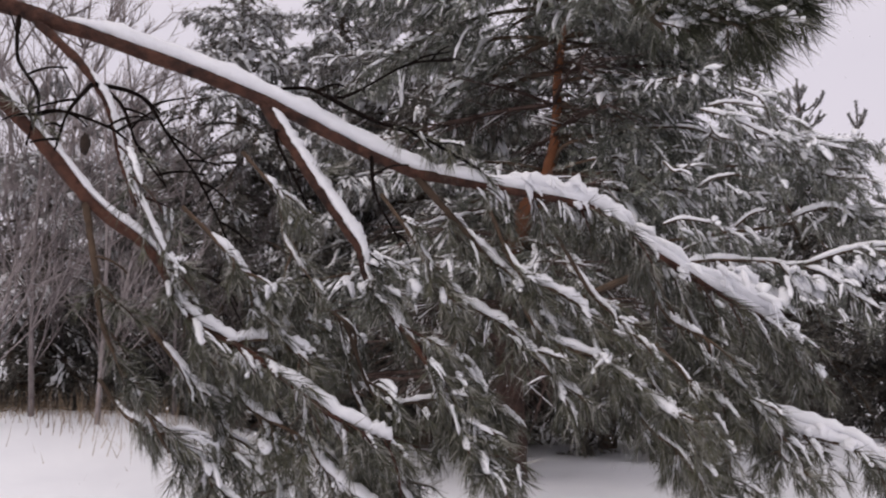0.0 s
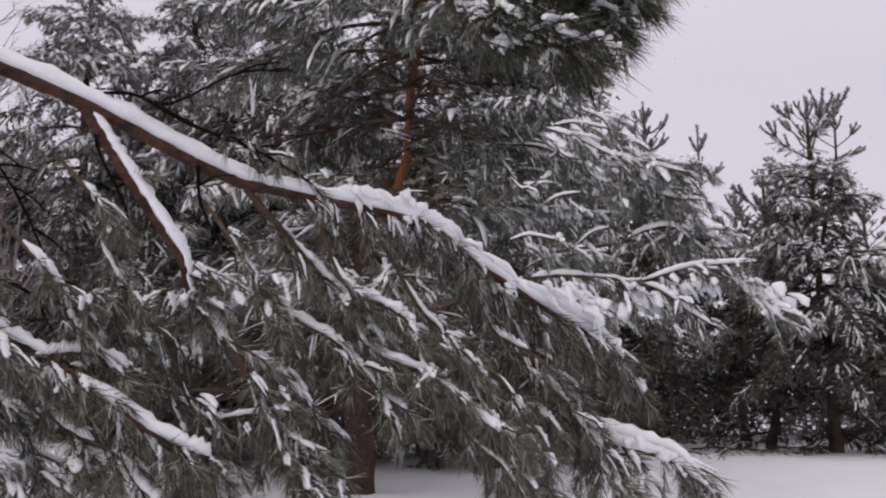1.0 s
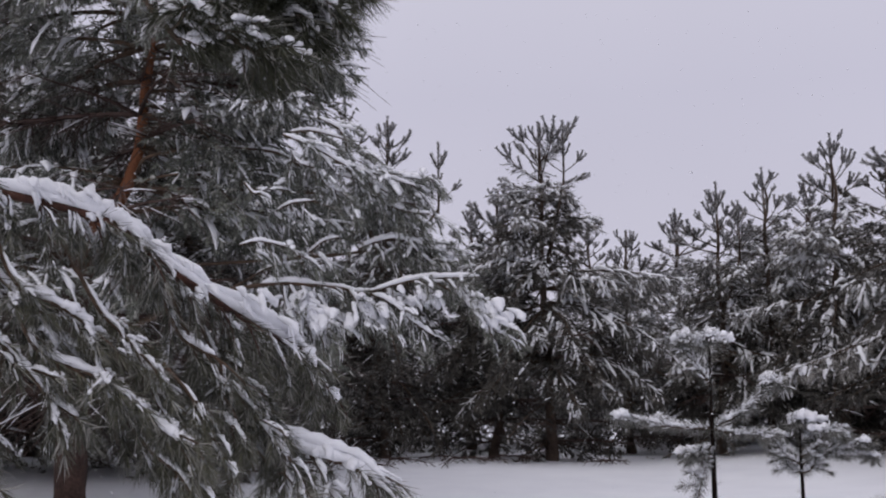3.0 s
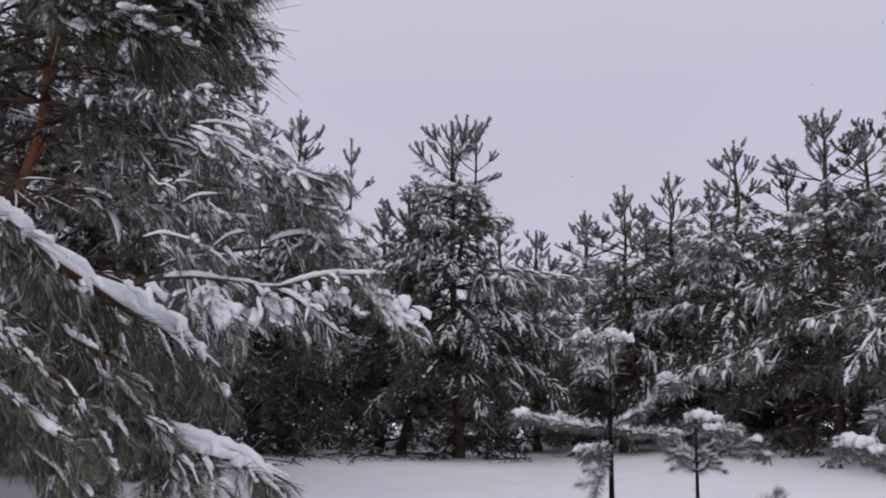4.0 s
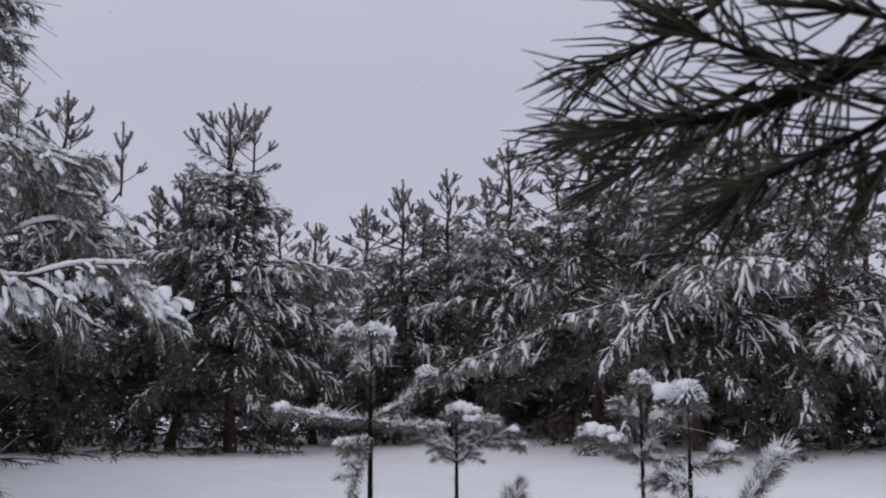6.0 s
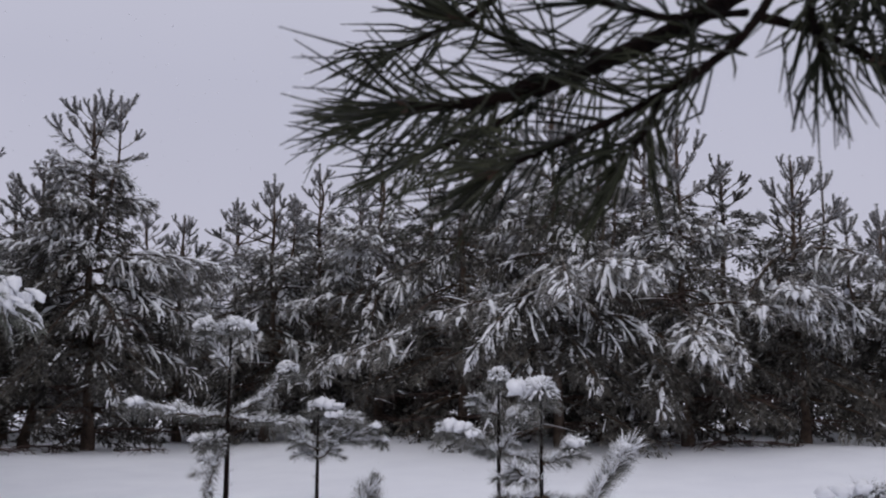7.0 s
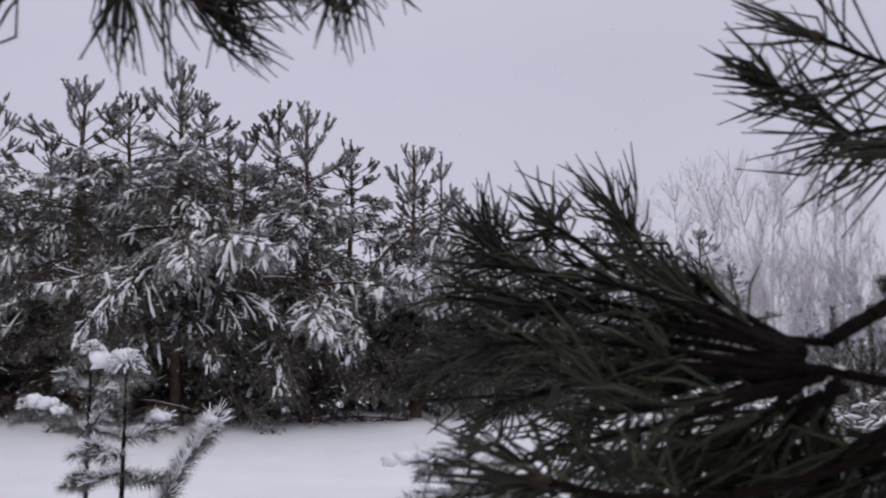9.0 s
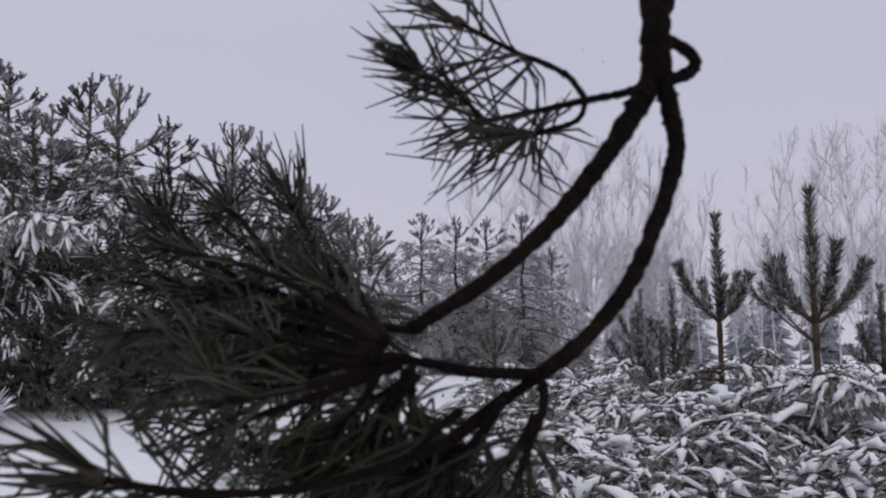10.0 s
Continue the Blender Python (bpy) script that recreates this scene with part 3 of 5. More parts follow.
# ---- ground ----
def ground(x, y):
    """Height of the snow: an even rise from the viewer to the wood, swells, and a drift with dry grass."""
    r = math.hypot(x - 0.1, y + 0.1)
    z = 0.05 * min(r, 13.0) - 0.05
    z += (0.05 * noise.noise(Vector((x * 0.35, y * 0.35, 1.0)))) * min(r / 6, 1) + 0.02 * noise.noise(Vector((x * 1.3, y * 1.3, 4.0)))
    d = math.hypot((x + 9.0) / 2.6, (y - 7.6) / 2.2)
    z += 0.46 * math.exp(-d ** 4)
    z += 0.02 * max(0, min(r - 15, 20))
    hd = math.degrees(math.atan2(x, y))
    z += 0.17 * max(0, min((r - 7) / 4.5, 1)) * max(0, min((hd - 5) / 10, 1, (54 - hd) / 8))
    return z


def ground_mesh():
    g = Geo()
    rings = [0.0] + [0.3 * 1.085 ** k for k in range(112)]
    na = 180
    v, f = [], []
    for ri, r in enumerate(rings):
        for k in range(na):
            a = 2 * math.pi * k / na
            x, y = r * math.sin(a), r * math.cos(a)
            v.append((x, y, ground(x, y)))
    for ri in range(len(rings) - 1):
        for k in range(na):
            f.append((ri * na + k, (ri + 1) * na + k, (ri + 1) * na + (k + 1) % na, ri * na + (k + 1) % na))
    g.add(v, f)
    return g.mesh("ground", GROUND_SNOW)


tagged(new("ground", ground_mesh()), label="smooth fresh snow covering a clearing among pines", category="ground", kind="structure")

# ---- pines round the clearing ----
SNOWY = "young pine with dark green needles and drooping snow-laden limbs"
pine(-2.55, 14.5, 4.95, 1.7, 1.0, 11, "young pine with upright candles and heavy snow on its limbs", tops=((-0.5, -0.6, 4.95), (0.75, 0.1, 4.4)), shade=0.6)
pine_c = pine(-0.22, 14.0, 4.72, 1.55, 1.0, 12, "free-standing young pine with several upright snowy tops", lean=(-0.12, 0.0), tops=((0.22, 0.0, 4.64),), flare=1.15, crest=1.2, each=8, shade=0.62)
pine(-0.95, 14.6, 3.9, 1.3, 1.5, 26, SNOWY, shade=0.6)
rng = np.random.default_rng(120)
for z, az, ln, kd in ((2.45, -0.1, 1.9, "mid"), (2.3, 0.25, 1.8, "mid"), (2.1, -0.45, 1.9, "low"), (1.5, -0.2, 1.7, "low"), (2.6, 3.3, 1.5, "mid"), (1.9, 3.0, 1.5, "low")):
    place_limb(pine_c, kd, ln, Matrix.Translation((0, 0, z)) @ Matrix.Rotation(az, 4, "Z"), rng)
pine(2.18, 14.9, 3.85, 1.4, 0.95, 13, SNOWY, skirt=4, tops=((0.3, 0.0, 3.7),))
pine(2.93, 15.3, 4.15, 1.5, 0.95, 14, SNOWY, skirt=4)
pine(3.55, 13.95, 4.35, 1.6, 0.95, 15, "slim snowy pine with a tall leader", skirt=4)
pine(4.08, 11.9, 4.25, 1.75, 1.1, 16, "dense young pine with long limbs bent down by snow", skirt=4)
pine(4.79, 10.6, 4.18, 1.7, 1.1, 17, "dense young pine with long limbs bent down by snow", skirt=6, lean=(0.0, 0.1))
pine(5.65, 11.3, 3.65, 1.5, 1.0, 18, SNOWY, skirt=4, tops=((0.3, 0.2, 3.6),))
pine(6.28, 10.5, 3.92, 1.6, 1.15, 19, "pine with brown dead lower branches and a snowy upper crown", skirt=4)
pine(7.68, 10.3, 3.58, 1.45, 0.95, 20, SNOWY, skirt=4, tops=((0.42, 0.0, 3.45),))
pine(8.81, 10.2, 2.95, 1.3, 0.8, 21, SNOWY, skirt=4, tops=((-0.4, 0.1, 2.9),))
pine(9.71, 10.5, 2.7, 1.25, 0.7, 22, SNOWY)
pine(10.57, 11.0, 2.6, 1.2, 0.7, 23, SNOWY)
pine(1.0, 16.6, 3.6, 1.4, 0.6, 24, SNOWY)
pine(-1.5, 16.8, 4.0, 1.5, 0.7, 25, SNOWY)
# the tall pine with a bent orange stem, and its neighbours
rngA = np.random.default_rng(31)
pine_a = tagged(empty("pine_tree", Matrix.Translation((-4.1, 8.3, 0.6))), label="tall pine with bent orange upper trunk and snowy spreading limbs", category="tree")
gA = Geo()
tube(gA, smooth_line([(0, 0, -0.45), (-0.03, 0, 0.5), (-0.06, 0, 1.2), (0.0, 0, 1.9), (0.25, 0.0, 2.35), (0.4, -0.03, 2.65), (0.45, 0.0, 3.0), (0.46, 0, 3.4), (0.55, 0.05, 4.2), (0.5, 0.1, 5.4), (0.5, 0.1, 7.0)], 48), np.linspace(0.135, 0.028, 48) * np.where(np.arange(48) > 18, 0.62, 1.0), 12, rngA, 0.05)
part("trunk", gA.mesh("trunk", BARK_WARM), pine_a)
for z in np.arange(0.75, 6.6, 0.30):
    for k in range(8 if z < 3.2 else 6):
        az = k * (0.785 if z < 3.2 else 1.047) + rngA.normal(0, 0.4)
        ln = (2.1 if z < 5 else 1.5) * rngA.uniform(0.6, 1.12)
        off = np.interp(z, [0, 1.9, 2.65, 6], [0, 0.0, 0.4, 0.5])
        if z < 1.5:
            kind = "dead"
        elif z < 3.3:
            kind = rngA.choice(["dead", "shade", "low", "mid"], p=[0.34, 0.20, 0.22, 0.24])
        else:
            kind = rngA.choice(["dead", "mid", "low"], p=[0.12, 0.66, 0.22]) if z < 6.0 else "up"
        if 2.2 < z < 3.7 and -2.0 < (az + 3.14) % 6.28 - 3.14 < -0.3:
            kind, ln = "dead", ln * 0.75
            if rngA.random() < 0.35:
                continue
        if kind == "dead" and z > 3.2:
            ln *= 0.6
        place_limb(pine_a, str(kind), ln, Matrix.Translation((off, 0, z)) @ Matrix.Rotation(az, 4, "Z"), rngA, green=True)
for k in range(16):
    z, az = 2.85 + 0.1 * k, rngA.uniform(-0.75, 0.7)
    kind = ("shade", "mid", "dead", "low")[k % 4]
    off = np.interp(z, [0, 1.9, 2.65, 6], [0, 0.0, 0.4, 0.5])
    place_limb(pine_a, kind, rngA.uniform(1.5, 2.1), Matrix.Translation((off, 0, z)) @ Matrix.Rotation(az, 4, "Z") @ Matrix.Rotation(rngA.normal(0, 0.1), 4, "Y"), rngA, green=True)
pine(-7.7, 10.9, 6.9, 2.4, 0.9, 40, SNOWY, shade=0.3)
pine(-8.3, 9.6, 6.4, 2.2, 0.9, 41, "tall dense pine with blue-green snowy needles", each=6)
pine(-6.3, 10.6, 6.8, 2.4, 0.9, 42, SNOWY, shade=0.3)
pine(-4.4, 11.6, 6.7, 2.2, 0.9, 43, SNOWY, shade=0.3)
pine(-9.6, 7.9, 4.3, 1.6, 0.3, 44, "broad low pine with snow on every twig")
pine(-10.6, 10.2, 4.6, 1.7, 0.4, 45, SNOWY)

# ---- deeper rows of the wood, one crown mesh to a tree ----
WOOD_ROW = []
for v in range(5):
    rng = np.random.default_rng(60 + v)
    merged = (Geo(), Geo(), Geo())
    pine_limbs(None, 4.6, 1.75, 0.6, rng, merged=merged, each=5)
    WOOD_ROW.append((trunk_mesh(4.6, 0.08, (0, 0), rng, BARK), merged[0].mesh("twigwork", DEAD), merged[1].mesh("crown", NEEDLE if v < 2 else NEEDLE_RIME_HAZE, False), merged[2].mesh("snow_load", SNOW)))
rng = np.random.default_rng(77)
for hd, r, k in ((-56, 14, 1.0), (-46, 17, 1.25), (-35, 16, 1.2), (-28, 15.5, 1.25), (-20, 17.5, 1.2), (-14, 18, 1.05), (-9, 19, 1.0), (-3.5, 18.5, 0.95), (1.5, 19, 0.9), (6.2, 19, 0.98), (9.5, 18, 0.95), (13, 17.5, 0.95), (17, 16, 0.98), (21, 15, 0.98), (25, 14.5, 0.95), (29, 14.6, 0.92), (33, 15, 0.86), (37, 15.5, 0.8), (41, 16.5, 0.72), (43.5, 18, 0.66), (46.0, 24, 0.82), (47.8, 25, 0.86), (49.5, 25, 0.90), (51.5, 24, 0.84), (53, 26, 0.75), (11, 22, 1.0), (23, 19, 1.05), (-12, 15.6, 0.8)):
    x, y = r * math.sin(radians(hd)), r * math.cos(radians(hd))
    m = Matrix.Translation((x, y, ground(x, y))) @ Matrix.Rotation(rng.random() * 6.28, 4, "Z") @ Matrix.Diagonal((k * 1.1, k * 1.1, k * rng.uniform(0.9, 1.04), 1))
    t = tagged(empty("pine_tree", m), label="snow-dusted pine standing deep in the wood", category="tree", group="pines deeper in the wood")
    # rows beyond 16.8 m take the crowns with haze in their colour
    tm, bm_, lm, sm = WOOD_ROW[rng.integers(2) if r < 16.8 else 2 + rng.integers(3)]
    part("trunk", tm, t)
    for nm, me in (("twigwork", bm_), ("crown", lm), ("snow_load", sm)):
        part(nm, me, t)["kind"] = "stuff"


# ---- bare birches far off ----
def birch_mesh(seed, h, mat=BIRCH):
    rng = np.random.default_rng(seed)
    g = Geo()
    stem = smooth_line([(0, 0, -0.3), (rng.normal(0, 0.1), 0.05, h * 0.4), (rng.normal(0, 0.2), rng.normal(0, 0.2), h)], 12)
    tube(g, stem, np.linspace(0.03, 0.006, 12), 5)

    def grow(p, yaw, pitch, ln, r, depth):
        line = droop_line(p, yaw, pitch, ln, -0.25, 0, 5, rng, 0.3)
        tube(g, line if depth else line[::2], np.linspace(r, r * 0.45, 5 if depth else 3), 3)
        if depth:
            for q in range(6):
                grow(line[rng.integers(1, 5)], yaw + rng.normal(0, 0.8), pitch + rng.normal(0, 0.25), ln * 0.45, r * 0.5, depth - 1)

    for k in range(26):
        i = rng.integers(2, 12)
        grow(stem[i], rng.random() * 6.28, rng.uniform(0.6, 1.2), h * 0.28 * (1.2 - i / 14), 0.011, 2)
    return g.mesh("birch", mat)


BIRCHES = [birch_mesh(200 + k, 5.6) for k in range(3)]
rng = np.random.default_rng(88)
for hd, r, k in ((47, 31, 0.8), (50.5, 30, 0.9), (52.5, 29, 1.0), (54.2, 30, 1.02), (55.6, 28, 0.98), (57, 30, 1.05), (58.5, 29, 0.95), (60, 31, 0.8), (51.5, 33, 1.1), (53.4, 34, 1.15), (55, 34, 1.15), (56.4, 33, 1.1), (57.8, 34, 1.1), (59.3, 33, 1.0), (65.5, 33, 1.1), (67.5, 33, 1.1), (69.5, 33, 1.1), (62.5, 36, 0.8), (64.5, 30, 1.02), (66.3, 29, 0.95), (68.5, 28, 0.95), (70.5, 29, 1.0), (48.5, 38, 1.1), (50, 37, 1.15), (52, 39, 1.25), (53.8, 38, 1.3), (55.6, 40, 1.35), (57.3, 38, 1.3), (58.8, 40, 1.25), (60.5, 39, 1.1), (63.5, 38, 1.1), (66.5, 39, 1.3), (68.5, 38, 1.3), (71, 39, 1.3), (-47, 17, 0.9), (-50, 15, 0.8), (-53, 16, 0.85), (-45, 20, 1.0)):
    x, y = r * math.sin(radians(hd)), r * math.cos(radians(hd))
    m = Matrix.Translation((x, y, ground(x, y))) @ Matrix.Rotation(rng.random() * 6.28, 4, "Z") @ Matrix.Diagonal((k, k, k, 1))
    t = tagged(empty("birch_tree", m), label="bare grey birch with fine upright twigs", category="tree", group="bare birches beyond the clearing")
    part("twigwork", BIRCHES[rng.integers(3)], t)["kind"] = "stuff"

# ---- far woods ----
g = Geo()
rng = np.random.default_rng(99)
for k in range(520):
    hd, r = radians(rng.uniform(-75, 95)), rng.uniform(45, 75)
    x, y, h = r * math.sin(hd), r * math.cos(hd), rng.uniform(3.2, 6.0)
    z0 = ground(x, y)
    zs = rng.random(70) ** 1.3
    az = rng.random(70) * 6.28
    rad = (1 - zs) * h * 0.22 + 0.06
    p = np.stack([x + 0 * zs, y + 0 * zs, z0 + zs * h + 0.15], 1)
    q = p + np.stack([np.cos(az) * rad, np.sin(az) * rad, -0.25 * rad], 1)
    blades(g, p, q, 0.55, rng)
tagged(new("far_woods", g.mesh("far_woods", FAR, False)), label="snowy woods far behind the clearing, greyed with painted haze", category="woods", kind="stuff")


# ---- saplings in the clearing ----
def brush(leaf, snow, line, rng, start=0.3, per_m=420, nl=0.07, width=0.003, load=0.6, r=0.012, prism=False, wide=62, tip=24, sag=0.03, broken=False):
    """Needles all along the outer part of a line, and snow lying on it."""
    n = len(line)
    c = smooth_line(line, 9)[int(start * 8):]
    for a, b in zip(c[:-1], c[1:]):
        ln = np.linalg.norm(b - a)
        last = b is c[-1]
        p, q = needle_ends(a, b, max(3, int(per_m * ln)), nl, rng, wide, tip if last else wide * 0.7, sag)
        (prisms if prism else blades)(leaf, p, q, width, rng)
    p, q = needle_ends(c[-2], c[-1], int(per_m * 0.05), nl, rng, 40, 8, sag, 0.6)
    (prisms if prism else blades)(leaf, p, q, width, rng)
    if snow is not None and rng.random() < load:
        c = smooth_line(c, 13)
        if not broken:
            snow_roll(snow, c[::1] if len(c) < 9 else c[::2], r, rng, 8, 0.7, 0.22, 0.7)
        else:
            for layer in range(2):
                i = int(rng.integers(0, 3))
                while i < 10:
                    k = int(rng.integers(7, 13))
                    off = rng.normal(0, r * 0.5, 3)
                    snow_roll(snow, c[i:i + k] + off + [0, 0, r * 0.3], r * rng.uniform(0.4, 0.95), rng, 6, 0.7, 0.2, 0.6)
                    i += k + int(rng.integers(-1, 3))


def bristle(snow, line, rng, reach, count, r=(0.003, 0.006), low=-0.35):
    """Snow caught among the needles round a shoot: short spikes that stand out from it, most of them upward."""
    c = smooth_line(line, 12)
    for k in range(count):
        at = rng.uniform(0.5, 10.9)
        a = c[int(at)] + (c[int(at) + 1] - c[int(at)]) * (at % 1)
        d = unit(np.array([rng.normal(), rng.normal(), rng.normal() * 0.6 + 0.45])) + unit(c[-1] - c[0]) * 0.7
        if d[2] < low:
            d[2] *= -0.5
        snow_pad(snow, a + d * reach * 0.15, a + d * reach * rng.uniform(0.5, 0.95), rng.uniform(*r), rng, 4)


def tuft(leaf, snow, tip, size, rng):
    """A rounded bristly cap of snow on a whorl of short shoots, dark needles showing under its rim."""
    for k in range(9):
        az = k * 0.7 + rng.normal(0, 0.2)
        ln = droop_line(tip - [0, 0, size * 0.45], az, rng.uniform(-0.3, 0.4), size * rng.uniform(0.8, 1.2), rng.uniform(0.1, 0.8), 0, 5, rng)
        brush(leaf, None, ln, rng, 0.0, 700, 0.06, 0.0026, sag=0.1)
    tilt = rng.normal(0, size * 0.12, 2)
    for k in range(9):
        az, out = k * 2.4, size * (0.12 + 0.055 * k)
        snow_cap(snow, tip + [tilt[0] * k + math.cos(az) * out, tilt[1] * k + math.sin(az) * out, size * (0.30 - 0.035 * k) + rng.normal(0, size * 0.06)], size * rng.uniform(0.30, 0.42), size * rng.uniform(0.26, 0.36), rng, 7, 12, 0.34)
    for k in range(90):
        az, up = k * 2.4, rng.uniform(-0.7, 0.75)
        flat = math.sqrt(1 - max(up, 0) ** 2 * 0.8)
        a = tip + np.array([math.cos(az) * size * 0.55 * flat, math.sin(az) * size * 0.55 * flat, size * (0.02 + 0.36 * up)])
        d = np.array([math.cos(az) * flat, math.sin(az) * flat, 0.7 * up - 0.45]) * size * rng.uniform(0.2, 0.48)
        snow_pad(snow, a, a + d, size * rng.uniform(0.035, 0.07), rng, 4)
    p, q = needle_ends(tip - [0, 0, size * 0.7], tip + [0, 0, size * 0.1], 260, size * 1.15, rng, 88, 50)
    blades(leaf, p, q, 0.0028, rng)


def sapling(x, y, top, limbs, seed, label, stem_r=0.018, lean=(0, 0), leader_cap=0.11):
    """A waist-high pine: stem, leader, and limbs given as (height, dx, dy, rise, tuft size)."""
    rng = np.random.default_rng(seed)
    z0 = ground(x, y)
    h = top - z0
    thing = tagged(empty("pine_sapling", Matrix.Translation((x, y, z0))), label=label, category="sapling", group="saplings in the clearing")
    g = Geo()
    stem = smooth_line([(0, 0, -0.15), (lean[0] * 0.3, lean[1] * 0.3, h * 0.35), (lean[0] * 0.7, lean[1] * 0.7, h * 0.7), (lean[0], lean[1], h - 0.04)], 16)
    tube(g, stem, np.linspace(stem_r, 0.006, 16), 8, rng, 0.05)
    part("stem", g.mesh("stem", BARK_SHADED), thing)
    leaf, snow = Geo(), Geo()
    brush(leaf, None, stem[9:], rng, 0.0, 600, 0.065, 0.0026, wide=45)
    brush(leaf, None, stem[3:9], rng, 0.0, 160, 0.07, 0.003, wide=70)
    tuft(leaf, snow, stem[-1], leader_cap, rng)
    part("needles", leaf.mesh("needles", NEEDLE_SAP, False), thing)["kind"] = "stuff"
    part("snow_cap", snow.mesh("snow_cap", SNOW), thing)["kind"] = "stuff"
    for hz, dx, dy, rise, cap in limbs:
        w, leaf, snow = Geo(), Geo(), Geo()
        i = int(np.argmin(abs(stem[:, 2] - (hz - z0))))
        a = stem[i]
        e = a + [dx, dy, rise]
        line = smooth_line([a, a + [dx * 0.5, dy * 0.5, rise * 0.4 - 0.02], e], 8)
        tube(w, line, np.linspace(0.009, 0.005, 8), 6)
        limb = part("limb", w.mesh("limb", TWIG), thing)
        brush(leaf, None, line, rng, 0.05, 1900, 0.072, 0.0028, wide=72, sag=0.08)
        bristle(snow, line, rng, 0.065, int(30 + 190 * np.linalg.norm(e - a)))
        snow_roll(snow, smooth_line(line, 14)[2:] + [0, 0, 0.012], 0.015, rng, 8, 0.7, 0.4, 0.6)
        for k in range(4):
            t = line[rng.integers(3, 8)]
            yaw = math.atan2(dy, dx) + rng.choice([-1, 1]) * rng.uniform(0.3, 1.2)
            sh = droop_line(t, yaw, rng.uniform(-0.2, 0.5), rng.uniform(0.05, 0.11), 0.3, 0, 4, rng)
            brush(leaf, None, sh, rng, 0.0, 1000, 0.07, 0.0028, sag=0.08)
            bristle(snow, sh, rng, 0.05, 18)
        if cap:
            tuft(leaf, snow, e, cap, rng)
        part("needles", leaf.mesh("needles", NEEDLE_SAP, False), limb)["kind"] = "stuff"
        if snow.n:
            part("snow_cap", snow.mesh("snow_cap", SNOW), limb)["kind"] = "stuff"
    return thing


sapling(0.81, 6.54, 1.72, [(1.09, -0.55, -0.05, 0.08, 0.07), (1.1, 0.36, 0.0, 0.30, 0.085), (1.1, 0.26, -0.1, -0.02, 0.0), (1.05, -0.1, 0.05, -0.05, 0.07), (1.35, -0.16, 0.0, 0.36, 0.0), (1.62, -0.15, -0.03, 0.06, 0.085), (1.12, -0.3, 0.25, 0.06, 0.05), (1.0, -0.12, -0.05, -0.04, 0.07), (0.98, -0.12, -0.06, -0.34, 0.0)], 301, "pine sapling with outstretched limbs and caps of snow", 0.02, leader_cap=0.09)
sapling(1.56, 7.59, 1.22, [(0.86, -0.2, 0.0, 0.2, 0.05), (0.88, 0.28, 0.0, 0.22, 0.07), (0.9, 0.45, 0.05, 0.12, 0.05), (0.9, 0.15, -0.2, 0.2, 0.06), (0.9, -0.12, 0.2, 0.15, 0.06), (0.82, -0.1, 0.1, 0.12, 0.0), (0.82, 0.1, -0.1, 0.13, 0.0), (0.95, 0.5, 0.1, -0.04, 0.04), (1.0, 0.1, 0.1, 0.15, 0.05)], 302, "short bushy pine sapling weighed down with snow", 0.017, leader_cap=0.10)
sapling(2.29, 5.75, 1.40, [(0.91, -0.32, 0.0, 0.14, 0.085), (0.95, 0.09, -0.06, 0.22, 0.075), (0.93, -0.18, -0.12, 0.10, 0.05), (0.92, 0.12, 0.16, 0.05, 0.0), (1.15, -0.1, 0.05, 0.1, 0.04), (0.9, 0.18, -0.05, -0.02, 0.0), (0.95, -0.1, 0.2, 0.1, 0.05)], 303, "thin pine sapling with round tufts of snow", 0.016, leader_cap=0.08)
sapling(2.08, 4.60, 1.30, [(0.92, 0.15, 0.0, 0.10, 0.055), (0.86, -0.15, -0.03, 0.06, 0.0), (0.8, -0.17, 0.08, -0.03, 0.03), (0.8, 0.14, -0.12, -0.04, 0.0), (0.78, 0.1, 0.15, -0.05, 0.0)], 304, "slender pine sapling topped with a broad snow cap", 0.014, leader_cap=0.105)

sapling(3.04, 3.27, 0.98, [(0.85, -0.17, 0.0, 0.0, 0.075), (0.83, 0.18, 0.02, 0.02, 0.07), (0.78, -0.05, -0.14, 0.0, 0.07), (0.76, 0.24, -0.06, -0.03, 0.07), (0.74, -0.24, 0.05, -0.05, 0.075)], 307, "half-buried pine sapling with a bare tip and snowy lower twigs", 0.010, leader_cap=0.03)


